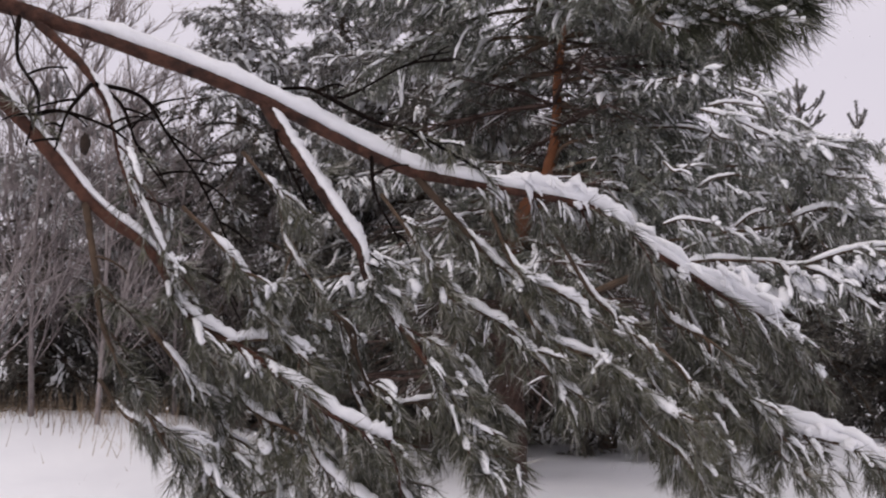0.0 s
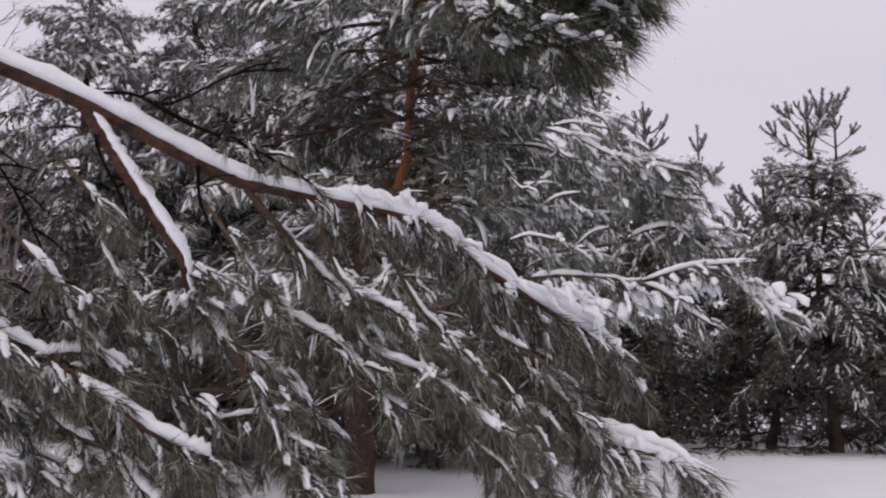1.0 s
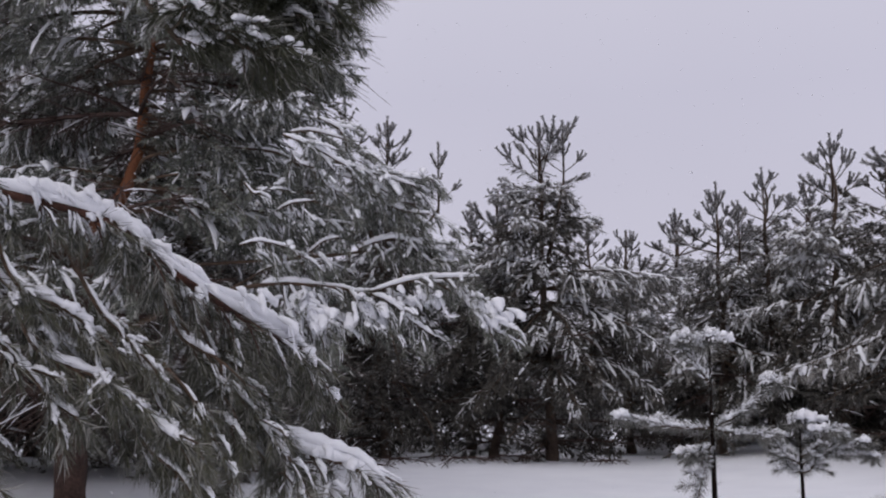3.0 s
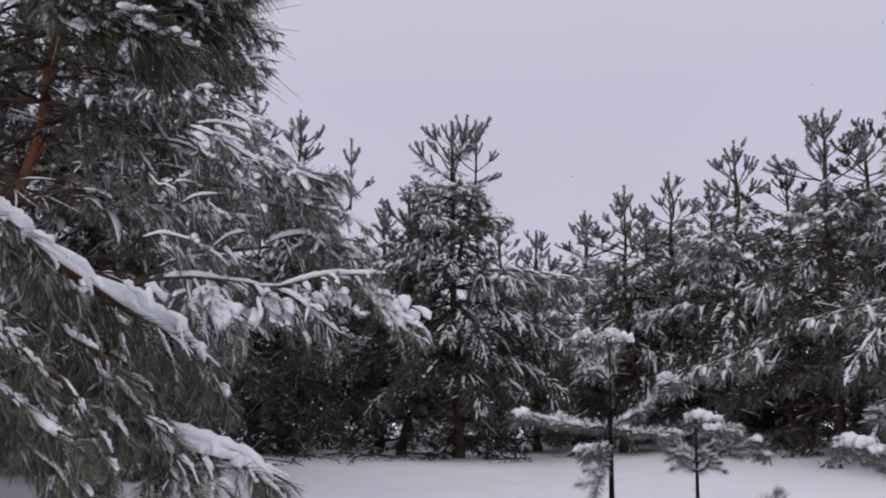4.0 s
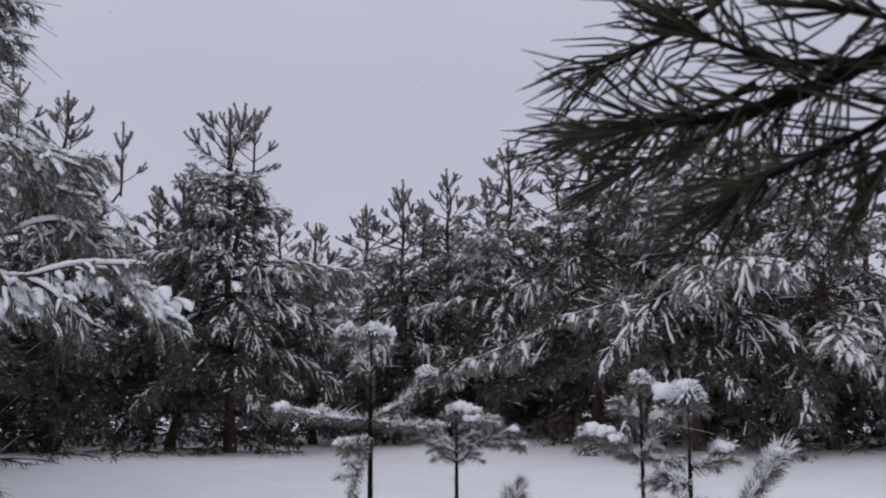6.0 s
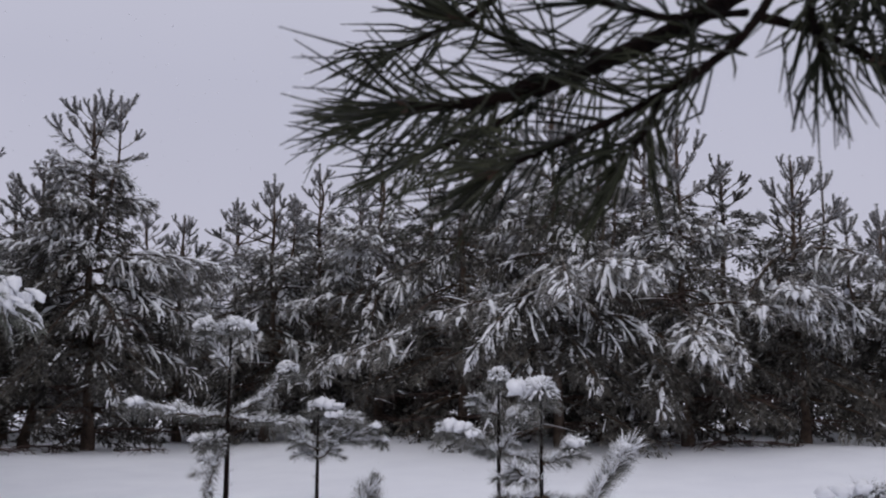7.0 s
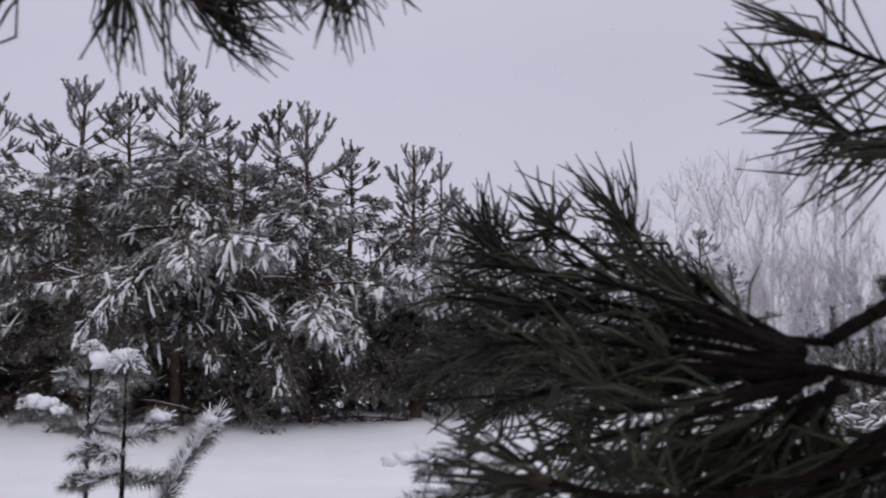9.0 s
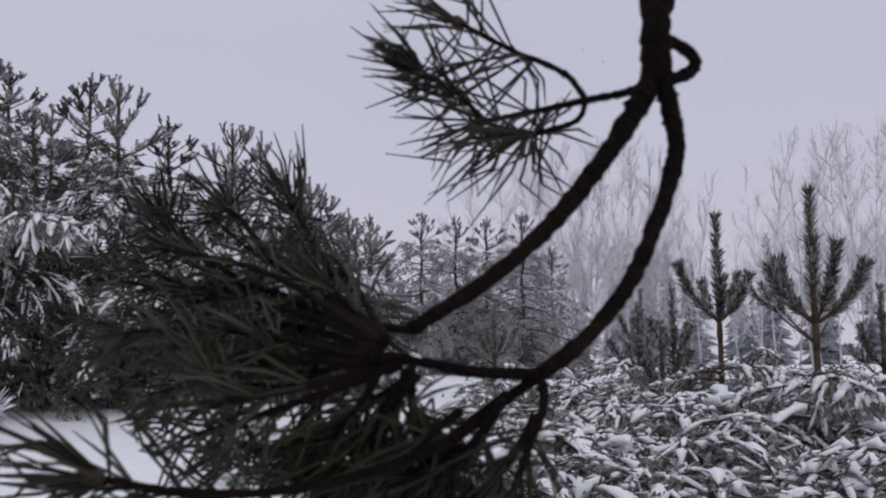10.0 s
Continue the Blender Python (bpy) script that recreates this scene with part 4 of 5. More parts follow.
def leaning_shoot(foot, tip, seed, label, cap=0.07, nl=0.07):
    """A single bent shoot of a buried sapling, bristling, with a hood of snow."""
    rng = np.random.default_rng(seed)
    foot, tip = np.array(foot, float), np.array(tip, float)
    base = np.array([foot[0], foot[1], ground(foot[0], foot[1])])
    thing = tagged(empty("pine_sapling", Matrix.Translation(base)), label=label, category="sapling", group="saplings in the clearing")
    line = smooth_line([foot - base - [0, 0, 0.15], (foot * 0.55 + tip * 0.45) - base + [0, 0, 0.01], tip - base], 12)
    w, leaf, snow = Geo(), Geo(), Geo()
    tube(w, line, np.linspace(0.013, 0.006, 12), 7)
    part("stem", w.mesh("stem", TWIG), thing)
    brush(leaf, None, line, rng, 0.1, 3600, nl * 1.3, 0.003, wide=70)
    bristle(snow, line, rng, 0.095, 170, (0.003, 0.006))
    snow_roll(snow, smooth_line(line, 22)[9:] + [0, 0, 0.016], 0.024, rng, 9, 0.8, 0.4, 0.5)
    d = unit(line[-1] - line[-3])
    for k in range(4):
        snow_cap(snow, line[-1] + d * cap * (0.25 - 0.45 * k) + [0, 0, cap * 0.28], cap * (0.46 - 0.05 * k), cap * 0.30, rng, 8, 14, 0.3)
    tip = np.array([line[-3], line[-2], line[-1], line[-1] + d * 0.03])
    bristle(snow, tip, rng, cap * 1.15, 170, (0.0025, 0.005), -0.7)
    brush(leaf, None, tip, rng, 0.0, 6000, nl * 1.3, 0.0026, wide=85, sag=0.12)
    part("needles", leaf.mesh("needles", NEEDLE_SAP, False), thing)["kind"] = "stuff"
    part("snow_cap", snow.mesh("snow_cap", SNOW), thing)


leaning_shoot((2.14, 4.46, 0.53), (2.40, 4.40, 0.955), 305, "leaning pine shoot with a hood of snow", 0.085)
leaning_shoot((1.2, 4.75, 0.55), (1.28, 4.75, 0.78), 306, "buried pine shoot poking out of the snow", 0.05)


# ---- low snowed-up bushes and small pines at the far side ----
def low_bush(x, y, k, seed):
    rng = np.random.default_rng(seed)
    t = tagged(empty("pine_bush", Matrix.Translation((x, y, ground(x, y) - 0.05))), label="low spreading pine bush buried under snow", category="bush", group="snowed-up bushes")
    pre = "far_mid" if math.hypot(x, y) > 8.2 else ""
    for i in range(9):
        place_limb(t, pre if pre and i % 3 else "bush", k * rng.uniform(0.55, 0.95), Matrix.Translation((0, 0, rng.uniform(0.02, 0.32) * k)) @ Matrix.Rotation(i * 0.7 + rng.normal(0, 0.2), 4, "Z") @ Matrix.Rotation(rng.normal(-0.1, 0.2), 4, "Y"), rng)
    g = Geo()
    sn = Geo()
    for i in range(3):
        az, d = rng.random() * 6.28, k * rng.uniform(0.1, 0.62)
        line = droop_line((math.cos(az) * d, math.sin(az) * d, k * (0.52 - 0.5 * d / k) + rng.uniform(-0.06, 0.08)), az + rng.normal(0, 0.6), 0.1, k * rng.uniform(0.2, 0.45), 0.7, 0, 9, rng)
        snow_roll(sn, line, k * rng.uniform(0.025, 0.05), rng, 9, 0.6, 0.3, 0.2)
    part("snow_cap", sn.mesh("snow_cap", SNOW), t)["kind"] = "stuff"
    tube(g, smooth_line([(0, 0, -0.1), (0.02, 0, 0.15 * k), (0, 0.02, 0.28 * k)], 6), np.linspace(0.02, 0.008, 6), 6)
    part("stem", g.mesh("stem", BARK), t)


rng = np.random.default_rng(400)
for i, (hd, r, k) in enumerate(((50, 6.2, 0.8), (53, 5.2, 0.7), (55, 7.0, 0.9), (57, 5.6, 0.8), (59, 6.6, 0.9), (61, 4.9, 0.75), (62.5, 7.4, 1.0), (64, 5.8, 0.85), (66, 6.8, 1.0), (67.5, 5.0, 0.8), (69.5, 6.0, 0.95), (72, 5.2, 0.9), (52, 8.4, 0.9), (56, 9.0, 1.0), (60, 9.2, 1.0), (64.5, 9.4, 1.1), (68.5, 8.6, 1.1), (48.5, 5.0, 0.6), (47, 7.6, 0.7), (74, 7, 1.1), (50, 10, 0.9), (54, 10.6, 1.0), (46, 4.6, 0.5), (51, 4.3, 0.55), (49, 7.0, 0.85), (51.5, 6.8, 0.9), (54, 6.2, 0.85), (58, 7.6, 1.0), (61, 8.0, 1.0), (66, 8.0, 1.05), (70, 7.4, 1.0), (52.5, 9.4, 1.0), (57.5, 10.4, 1.1), (62, 10.6, 1.1), (67, 10.2, 1.1), (47.5, 9.2, 0.8), (71, 9.2, 1.1), (57, 4.4, 0.6), (64, 4.3, 0.6))):
    low_bush(0.5 + r * math.sin(radians(hd)), -0.2 + r * math.cos(radians(hd)), k * 1.25, 410 + i)
SMALL = "small pine with upright candles standing among snowed-up bushes"
for x, y, top, k, sd in ((7.68, 3.8, 2.25, 0.95, 501), (6.9, 2.69, 2.22, 1.0, 502), (9.7, 5.86, 1.72, 0.8, 503), (10.74, 6.09, 1.95, 0.85, 504), (12.4, 7.6, 2.1, 0.9, 505), (9.3, 3.2, 1.75, 0.8, 506), (11.0, 9.0, 1.9, 0.8, 507), (8.6, 4.9, 1.5, 0.7, 508)):
    rng = np.random.default_rng(sd)
    z0 = ground(x, y)
    h = top - z0
    t = tagged(empty("pine_tree", Matrix.Translation((x, y, z0))), label=SMALL, category="tree", group="small pines among the bushes")
    g = Geo()
    tube(g, smooth_line([(0, 0, -0.1), (0.02, 0.01, h * 0.5), (0, 0, h - 0.3)], 8), np.linspace(0.028, 0.014, 8), 7)
    part("trunk", g.mesh("trunk", BARK), t)
    place_limb(t, "small_top", k * 1.35, Matrix.Translation((0, 0, h - 0.82 * k)), rng)
    for q in range(0 if sd == 501 else 3):
        place_limb(t, "up", 0.42 * k, Matrix.Translation((0, 0, h - 0.95 * k)) @ Matrix.Rotation(q * 1.26 + rng.normal(0, 0.2), 4, "Z"), rng)
    for q in range(8):
        place_limb(t, "mid", 0.7 * k * rng.uniform(0.7, 1.1), Matrix.Translation((0, 0, h * rng.uniform(0.15, 0.42))) @ Matrix.Rotation(q * 0.8, 4, "Z"), rng)

# ---- brushwood, dry grass and bare shrubs ----
rng = np.random.default_rng(600)
for hd, r, k in ((-6, 13.2, 0.8), (-9.5, 13.0, 0.7), (-12.5, 12.4, 0.9), (-3.2, 13.6, 0.6), (2.2, 13.0, 0.5), (-16, 11.6, 0.8), (28, 12.0, 0.6), (33, 12.2, 0.7)):
    x, y = r * math.sin(radians(hd)), r * math.cos(radians(hd))
    t = tagged(empty("brushwood", Matrix.Translation((x, y, ground(x, y)))), label="dark fallen twigs half sunk in snow", category="brushwood", group="fallen twigs at the wood's edge")
    for i in range(4):
        place_limb(t, "dead", k * rng.uniform(0.7, 1.2), Matrix.Translation((0, 0, 0.05)) @ Matrix.Rotation(rng.random() * 6.28, 4, "Z"), rng)
g = Geo()
for i in range(900):
    x, y = -8.2 + rng.normal(0, 1.3), 7.3 + rng.normal(0, 0.55)
    z = ground(x, y)
    p = np.array([[x, y, z - 0.03]])
    q = p + [[rng.normal(0, 0.07), rng.normal(0, 0.07), rng.uniform(0.08, 0.40)]]
    blades(g, p, q, 0.007, rng)
tagged(new("dry_grass", g.mesh("dry_grass", GRASS, False)), label="pale dry grass standing out of a snow bank", category="grass", kind="stuff")
SHRUBS = [birch_mesh(230 + k, 5.6, SHRUB) for k in range(2)]
for hd, r, k in ((-44, 11.5, 0.6), (-48, 10.5, 0.65), (-51, 11, 0.75), (-40.5, 12, 0.6), (-54, 10.5, 0.7), (-46, 13, 0.85), (-49.5, 12.5, 0.95), (-52.5, 12.5, 1.0)):
    x, y = r * math.sin(radians(hd)), r * math.cos(radians(hd))
    t = tagged(empty("bare_shrub", Matrix.Translation((x, y, ground(x, y))) @ Matrix.Rotation(rng.random() * 6, 4, "Z") @ Matrix.Diagonal((k * 1.5, k * 1.5, k, 1))), label="leafless brown shrub with tangled twigs", category="shrub", group="leafless shrubs behind the bank")
    part("twigwork", SHRUBS[rng.integers(2)], t)["kind"] = "stuff"


# ---- the snowy limb that hangs across the view, and its tree ----
def host_pine(x, y, h, r, label, seed, away):
    """A grown pine beside the viewer: trunk, limbs on its far side from breast height, and a crown overhead."""
    rng = np.random.default_rng(seed)
    t = tagged(empty("pine_tree", Matrix.Translation((x, y, ground(x, y)))), label=label, category="tree")
    g = Geo()
    tube(g, smooth_line([(0, 0, -0.2), (0.03, 0.02, h * 0.4), (0, 0, h - 0.5)], 24), np.linspace(r, 0.018, 24), 12, rng, 0.04)
    part("trunk", g.mesh("trunk", BARK), t)
    for z in np.arange(1.6, h - 0.9, 0.4):
        for k in range(3 if z < 3.3 else 5):
            az = away + rng.uniform(-0.9, 0.9) if z < 3.3 else k * 1.257 + rng.normal(0, 0.3)
            ln = min(1.3, 0.3 + 0.55 * (h - z)) * rng.uniform(0.75, 1.1)
            place_limb(t, "up" if h - z < 1.3 else ("mid", "low")[k % 2], ln, Matrix.Translation((0, 0, z + rng.normal(0, 0.06))) @ Matrix.Rotation(az, 4, "Z"), rng)
    place_limb(t, "leader", 1.0, Matrix.Translation((0, 0, h - 0.95)), rng)
    return t


def own(tree, pts):
    """Control points of a limb, from the world to the tree it grows on."""
    return np.asarray(pts, float) - np.array(tree.matrix_basis.translation)


left_pine = host_pine(-3.3, 0.5, 5.6, 0.15, "old pine whose long snowy limb hangs over the clearing", 700, 3.6)
rngL = np.random.default_rng(701)


LEAFY = dict(per_m=250, nl=0.062, width=0.0029)


def hung_limb(tree, pts, r0, r1, name="limb", mat=BARK_LIMB, snow_r=0.0, snow_from=0.1, every=0.05, dress_from=0.3, reach=(0.12, 0.28), down=(-1.25, -0.2), rng=rngL, bare=0.0, load=0.6, leafy=LEAFY, strip=(0.006, 0.012), leaf_mat=NEEDLE_NEAR, subs_each=2):
    """One limb of the near tree: wood, rolls of snow and hanging leafy twigs."""
    line = smooth_line(own(tree, pts), 10 * len(pts) // 2)
    n = len(line)
    g, leaf, snow = Geo(), Geo(), Geo()
    tube(g, line, np.linspace(r0, r1, n) * (1 + 0.07 * rng.standard_normal(n)), 11, rng, 0.09)
    if snow_r:
        i0 = int(snow_from * n)
        while i0 < n - 3:
            i1 = min(n, i0 + int(rng.integers(7, 22)))
            seg = smooth_line(line[i0:i1], max(5, (i1 - i0) * 2))
            rad = r0 + (r1 - r0) * i0 / n
            d = unit(seg[-1] - seg[0])
            lift = unit(np.array([0, 0, 1.0]) - d * d[2] + 1e-6)
            snow_roll(snow, seg + lift * rad * 0.8, snow_r * rng.uniform(0.75, 1.2), rng, 9, 0.9, 0.16 if r0 < 0.02 else 0.10, 0.6)
            i0 = i1 - (2 if rng.random() < 0.8 else -1)
    length = np.linalg.norm(np.diff(line, axis=0), axis=1).sum()
    for k in range(int(length * (1 - dress_from) / every)):
        s = dress_from + (1 - dress_from) * (k + rng.random()) / max(1, int(length * (1 - dress_from) / every))
        i = min(n - 2, int(s * (n - 1)))
        d = line[i + 1] - line[i]
        yaw = math.atan2(d[1], d[0]) + rng.normal(0, 0.75)
        tw = droop_line(line[i], yaw, rng.uniform(*down) + 0.35, rng.uniform(*reach), rng.uniform(0.2, 0.8), 0.0, 6, rng, 0.3)
        tube(g, tw, np.linspace(0.0035, 0.0018, 6), 4)
        if rng.random() < bare:
            continue
        subs = [tw[1:]]
        for q in range(subs_each):
            j = rng.integers(1, 5)
            subs.append(droop_line(tw[j], yaw + rng.choice([-1, 1]) * rng.uniform(0.4, 1.1), rng.uniform(*down), reach[1] * rng.uniform(0.3, 0.5), 0.3, 0, 4, rng))
        for m, sb in enumerate(subs):
            brush(leaf, snow, sb, rng, 0.1, leafy["per_m"], leafy["nl"], leafy["width"], load if m == 0 else load * 0.6, rng.uniform(*strip), sag=0.12, wide=46, tip=16, broken=True)
    limb = part(name, g.mesh(name, mat), tree)
    if leaf.n:
        part("needles", leaf.mesh("needles", leaf_mat, False), limb)["kind"] = "stuff"
    if snow.n:
        part("snow_load", snow.mesh("snow_load", SNOW), limb)["kind"] = "stuff"


MAIN = [(-3.3, 0.5, 2.6), (-2.46, 1.19, 2.15), (-2.21, 1.47, 2.05), (-2.03, 1.62, 1.98), (-1.83, 1.79, 1.89), (-1.58, 2.02, 1.74), (-1.44, 2.09, 1.70), (-1.17, 2.26, 1.64), (-1.08, 2.35, 1.56), (-0.92, 2.59, 1.43), (-0.84, 2.71, 1.37), (-0.76, 2.88, 1.24)]
hung_limb(left_pine, MAIN, 0.020, 0.006, snow_r=0.020, snow_from=0.2, dress_from=0.56, every=0.024, reach=(0.06, 0.16), down=(-1.3, -0.5))
ARM = dict(every=0.028, dress_from=0.12, reach=(0.05, 0.13), down=(-1.3, -0.35))
hung_limb(left_pine, [(-1.08, 2.35, 1.56), (-1.00, 2.47, 1.33), (-0.89, 2.57, 1.20), (-0.85, 2.64, 1.12), (-0.66, 2.69, 1.06), (-0.58, 2.70, 1.00)], 0.008, 0.004, "branchlet", TWIG, 0.022, 0.4, **ARM)
hung_limb(left_pine, [(-1.81, 1.81, 1.87), (-1.74, 1.84, 1.75), (-1.64, 1.88, 1.59), (-1.60, 1.90, 1.52), (-1.57, 1.91, 1.43), (-1.44, 1.95, 1.25), (-1.39, 1.96, 1.14), (-1.31, 1.98, 1.01)], 0.015, 0.004, "branchlet", BARK_LIMB, 0.016, 0.0, 0.017, 0.45, (0.05, 0.13))
hung_limb(left_pine, [(-1.53, 2.05, 1.71), (-1.43, 2.10, 1.58), (-1.32, 2.18, 1.43), (-1.24, 2.25, 1.34), (-1.12, 2.33, 1.18)], 0.009, 0.004, "branchlet", TWIG, 0.021, 0.25, **ARM)
hung_limb(left_pine, [(-2.46, 1.05, 2.2), (-2.31, 1.24, 2.00), (-2.13, 1.42, 1.75), (-2.03, 1.50, 1.60), (-1.93, 1.59, 1.49), (-1.87, 1.63, 1.36), (-1.75, 1.70, 1.28), (-1.58, 1.79, 1.14), (-1.48, 1.85, 1.09)], 0.018, 0.004, "limb", BARK_LIMB, 0.016, 0.1, 0.02, 0.5, (0.06, 0.15), bare=0.3)
hung_limb(left_pine, [(-1.79, 1.67, 1.30), (-1.73, 1.75, 1.31), (-1.66, 1.82, 1.28)], 0.005, 0.003, "branchlet", TWIG, 0.012, 0.0, 0.03, 0.5, (0.05, 0.1))
hung_limb(left_pine, [(-2.04, 1.49, 1.60), (-1.99, 1.48, 1.45), (-1.96, 1.49, 1.31), (-1.84, 1.56, 1.07)], 0.009, 0.003, "branchlet", TWIG, 0.0, 0, 0.03, 0.3, (0.08, 0.16), bare=0.45)
hung_limb(left_pine, [(-2.21, 1.47, 2.04), (-2.10, 1.51, 1.93), (-2.04, 1.54, 1.83), (-2.01, 1.56, 1.70), (-1.97, 1.57, 1.60)], 0.011, 0.004, "branchlet", BARK_LIMB, 0.010, 0.3, 0.04, 0.6, (0.1, 0.2), bare=0.6)
# dark leafless twigs in front
for pts in ([(-2.06, 1.52, 1.88), (-2.02, 1.62, 1.87), (-1.99, 1.68, 1.79), (-1.94, 1.76, 1.66), (-1.88, 1.84, 1.45)], [(-2.07, 1.52, 1.88), (-2.04, 1.43, 1.79), (-2.04, 1.40, 1.70)], [(-2.06, 1.52, 1.88), (-2.03, 1.57, 1.84), (-2.0, 1.6, 1.74), (-1.97, 1.66, 1.66)],
            [(-1.84, 1.79, 1.90), (-1.73, 1.85, 1.91), (-1.65, 1.90, 1.89), (-1.53, 2.00, 1.98), (-1.45, 2.08, 2.00)], [(-2.2, 1.42, 2.03), (-2.17, 1.40, 1.92), (-2.12, 1.42, 1.83), (-2.13, 1.40, 1.72)], [(-2.15, 1.40, 1.78), (-2.08, 1.44, 1.80), (-2.0, 1.5, 1.77), (-1.97, 1.54, 1.74)],
            [(-1.79, 1.83, 1.88), (-1.78, 1.82, 1.78), (-1.72, 1.86, 1.62), (-1.74, 1.86, 1.5)], [(-1.62, 1.98, 1.77), (-1.60, 1.97, 1.66), (-1.55, 2.0, 1.55)], [(-1.95, 1.62, 1.5), (-1.88, 1.68, 1.46), (-1.8, 1.74, 1.42), (-1.68, 1.82, 1.46)]):
    hung_limb(left_pine, pts, 0.005, 0.0022, "branchlet", BARK_SHADED, 0.0, 0.3, 0.05, 0.25, (0.05, 0.14), (-1.0, 0.6), bare=0.92)
hung_limb(left_pine, [(-1.70, 1.89, 1.90), (-1.6, 1.95, 1.84), (-1.5, 2.02, 1.80), (-1.38, 2.1, 1.72)], 0.006, 0.003, "branchlet", BARK_SHADED, 0.0, 0.3, 0.05, 0.4, (0.06, 0.12), bare=0.4)
# leafy arms between the limbs, each with snow along its back
for x, y, z, k in ((-1.75, 1.78, 1.62, 1.0), (-1.5, 1.98, 1.52, 1.1), (-1.3, 2.15, 1.5, 1.0), (-1.18, 2.25, 1.45, 1.1), (-1.03, 2.4, 1.42, 1.0), (-0.96, 2.52, 1.35, 1.0), (-1.62, 1.88, 1.3, 0.9), (-1.85, 1.7, 1.5, 0.9), (-1.1, 2.35, 1.28, 1.0), (-1.4, 2.08, 1.30, 0.8), (-1.80, 1.76, 1.16, 0.9), (-1.66, 1.88, 1.12, 0.8), (-1.06, 2.28, 1.12, 0.9), (-1.92, 1.66, 1.26, 0.8), (-1.56, 1.93, 1.24, 0.9), (-0.97, 2.36, 1.2, 0.9), (-1.42, 2.1, 1.4, 0.8), (-0.9, 2.5, 1.22, 0.8), (-1.98, 1.6, 1.14, 0.7), (-1.25, 2.2, 1.32, 0.8), (-1.78, 1.9, 1.06, 0.5), (-1.68, 2.0, 1.10, 0.6)):
    e = np.array([x, y, z])
    tilt, sway = rngL.normal(0, 0.05), rngL.normal(0, 0.02, 3)
    hung_limb(left_pine, [e + [-0.06, -0.05, 0.12 * k], e + sway, e + [0.05 + tilt, 0.03, -0.07 * k], e + [0.10 + tilt, 0.05, -0.14 * k] - sway, e + [0.11 + tilt * 2, 0.07, -0.22 * k], e + [0.15 + tilt * 2.4, 0.08, -0.27 * k]], 0.005, 0.003, "branchlet", TWIG, rngL.uniform(0.007, 0.016), 0.1, **ARM)
# thick clumps of snow where the limb spreads
g = Geo()
for x, y, z, k in ((-1.30, 2.17, 1.71, 0.03), (-1.24, 2.21, 1.70, 0.032), (-1.18, 2.26, 1.66, 0.03), (-1.12, 2.32, 1.60, 0.03), (-1.06, 2.38, 1.56, 0.03), (-1.01, 2.46, 1.52, 0.035), (-0.97, 2.52, 1.51, 0.045), (-0.92, 2.57, 1.50, 0.05), (-0.88, 2.65, 1.44, 0.045), (-0.84, 2.71, 1.39, 0.035), (-0.80, 2.79, 1.32, 0.03), (-0.78, 2.85, 1.27, 0.025), (-0.85, 2.62, 1.14, 0.025), (-0.75, 2.68, 1.11, 0.025), (-0.66, 2.69, 1.08, 0.022), (-1.34, 2.17, 1.46, 0.03), (-1.29, 2.21, 1.38, 0.03), (-1.52, 1.97, 1.45, 0.025), (-1.60, 1.92, 1.45, 0.025)):
    hanging_pad(g, own(left_pine, (x, y, z + 0.006)), k * 0.9, k * 2.4, rngL, 7, (0.008, 0.015))
for pts, r in (([(-1.34, 2.15, 1.71), (-1.17, 2.26, 1.66), (-1.08, 2.35, 1.59)], 0.022), ([(-1.12, 2.31, 1.61), (-0.92, 2.59, 1.46), (-0.84, 2.71, 1.40), (-0.77, 2.86, 1.27)], 0.023), ([(-0.93, 2.54, 1.24), (-0.85, 2.64, 1.15), (-0.66, 2.69, 1.09), (-0.57, 2.70, 1.02)], 0.021)):
    snow_roll(g, smooth_line(own(left_pine, pts), 26), r, rngL, 12, 0.8, 0.17, 0.55)
part("snow_clump", g.mesh("snow_clump", SNOW), left_pine)["kind"] = "stuff"
# the bough above
for pts, sr in (([(-3.3, 0.5, 3.4), (-2.2, 1.4, 2.95), (-1.10, 2.06, 2.38), (-0.91, 2.06, 2.14), (-0.79, 2.04, 2.05), (-0.69, 2.07, 2.02)], 0.020),
            ([(-2.0, 1.55, 2.8), (-1.03, 2.08, 2.26), (-0.89, 1.99, 2.06), (-0.80, 1.96, 1.97), (-0.72, 1.97, 1.92)], 0.018),
            ([(-1.6, 1.8, 2.65), (-0.94, 2.07, 2.22), (-0.78, 2.06, 2.11), (-0.62, 2.03, 2.06)], 0.014),
            ([(-1.2, 2.0, 2.45), (-0.85, 2.07, 2.22), (-0.66, 2.05, 2.13), (-0.57, 2.03, 2.10)], 0.012),
            ([(-1.6, 1.8, 2.65), (-1.10, 2.05, 2.25), (-0.99, 2.02, 2.07), (-0.90, 2.0, 1.96)], 0.008)):
    hung_limb(left_pine, pts, 0.016, 0.004, "bough", TWIG, sr, 0.6, 0.032, 0.55, (0.06, 0.14), (-0.6, 0.1), load=0.85, leaf_mat=NEEDLE_BOUGH, leafy=dict(per_m=165, nl=0.078, width=0.003), strip=(0.010, 0.018))
g = Geo()
snow_cap(g, np.array([0, 0, 0]), 0.012, 0.024, rngL, 8, 9, 0.1)
tagged(new("pine_cone", g.mesh("pine_cone", CONE)), label="dark closed pine cone hanging from a bare twig", category="cone").location = (-2.04, 1.48, 1.73)


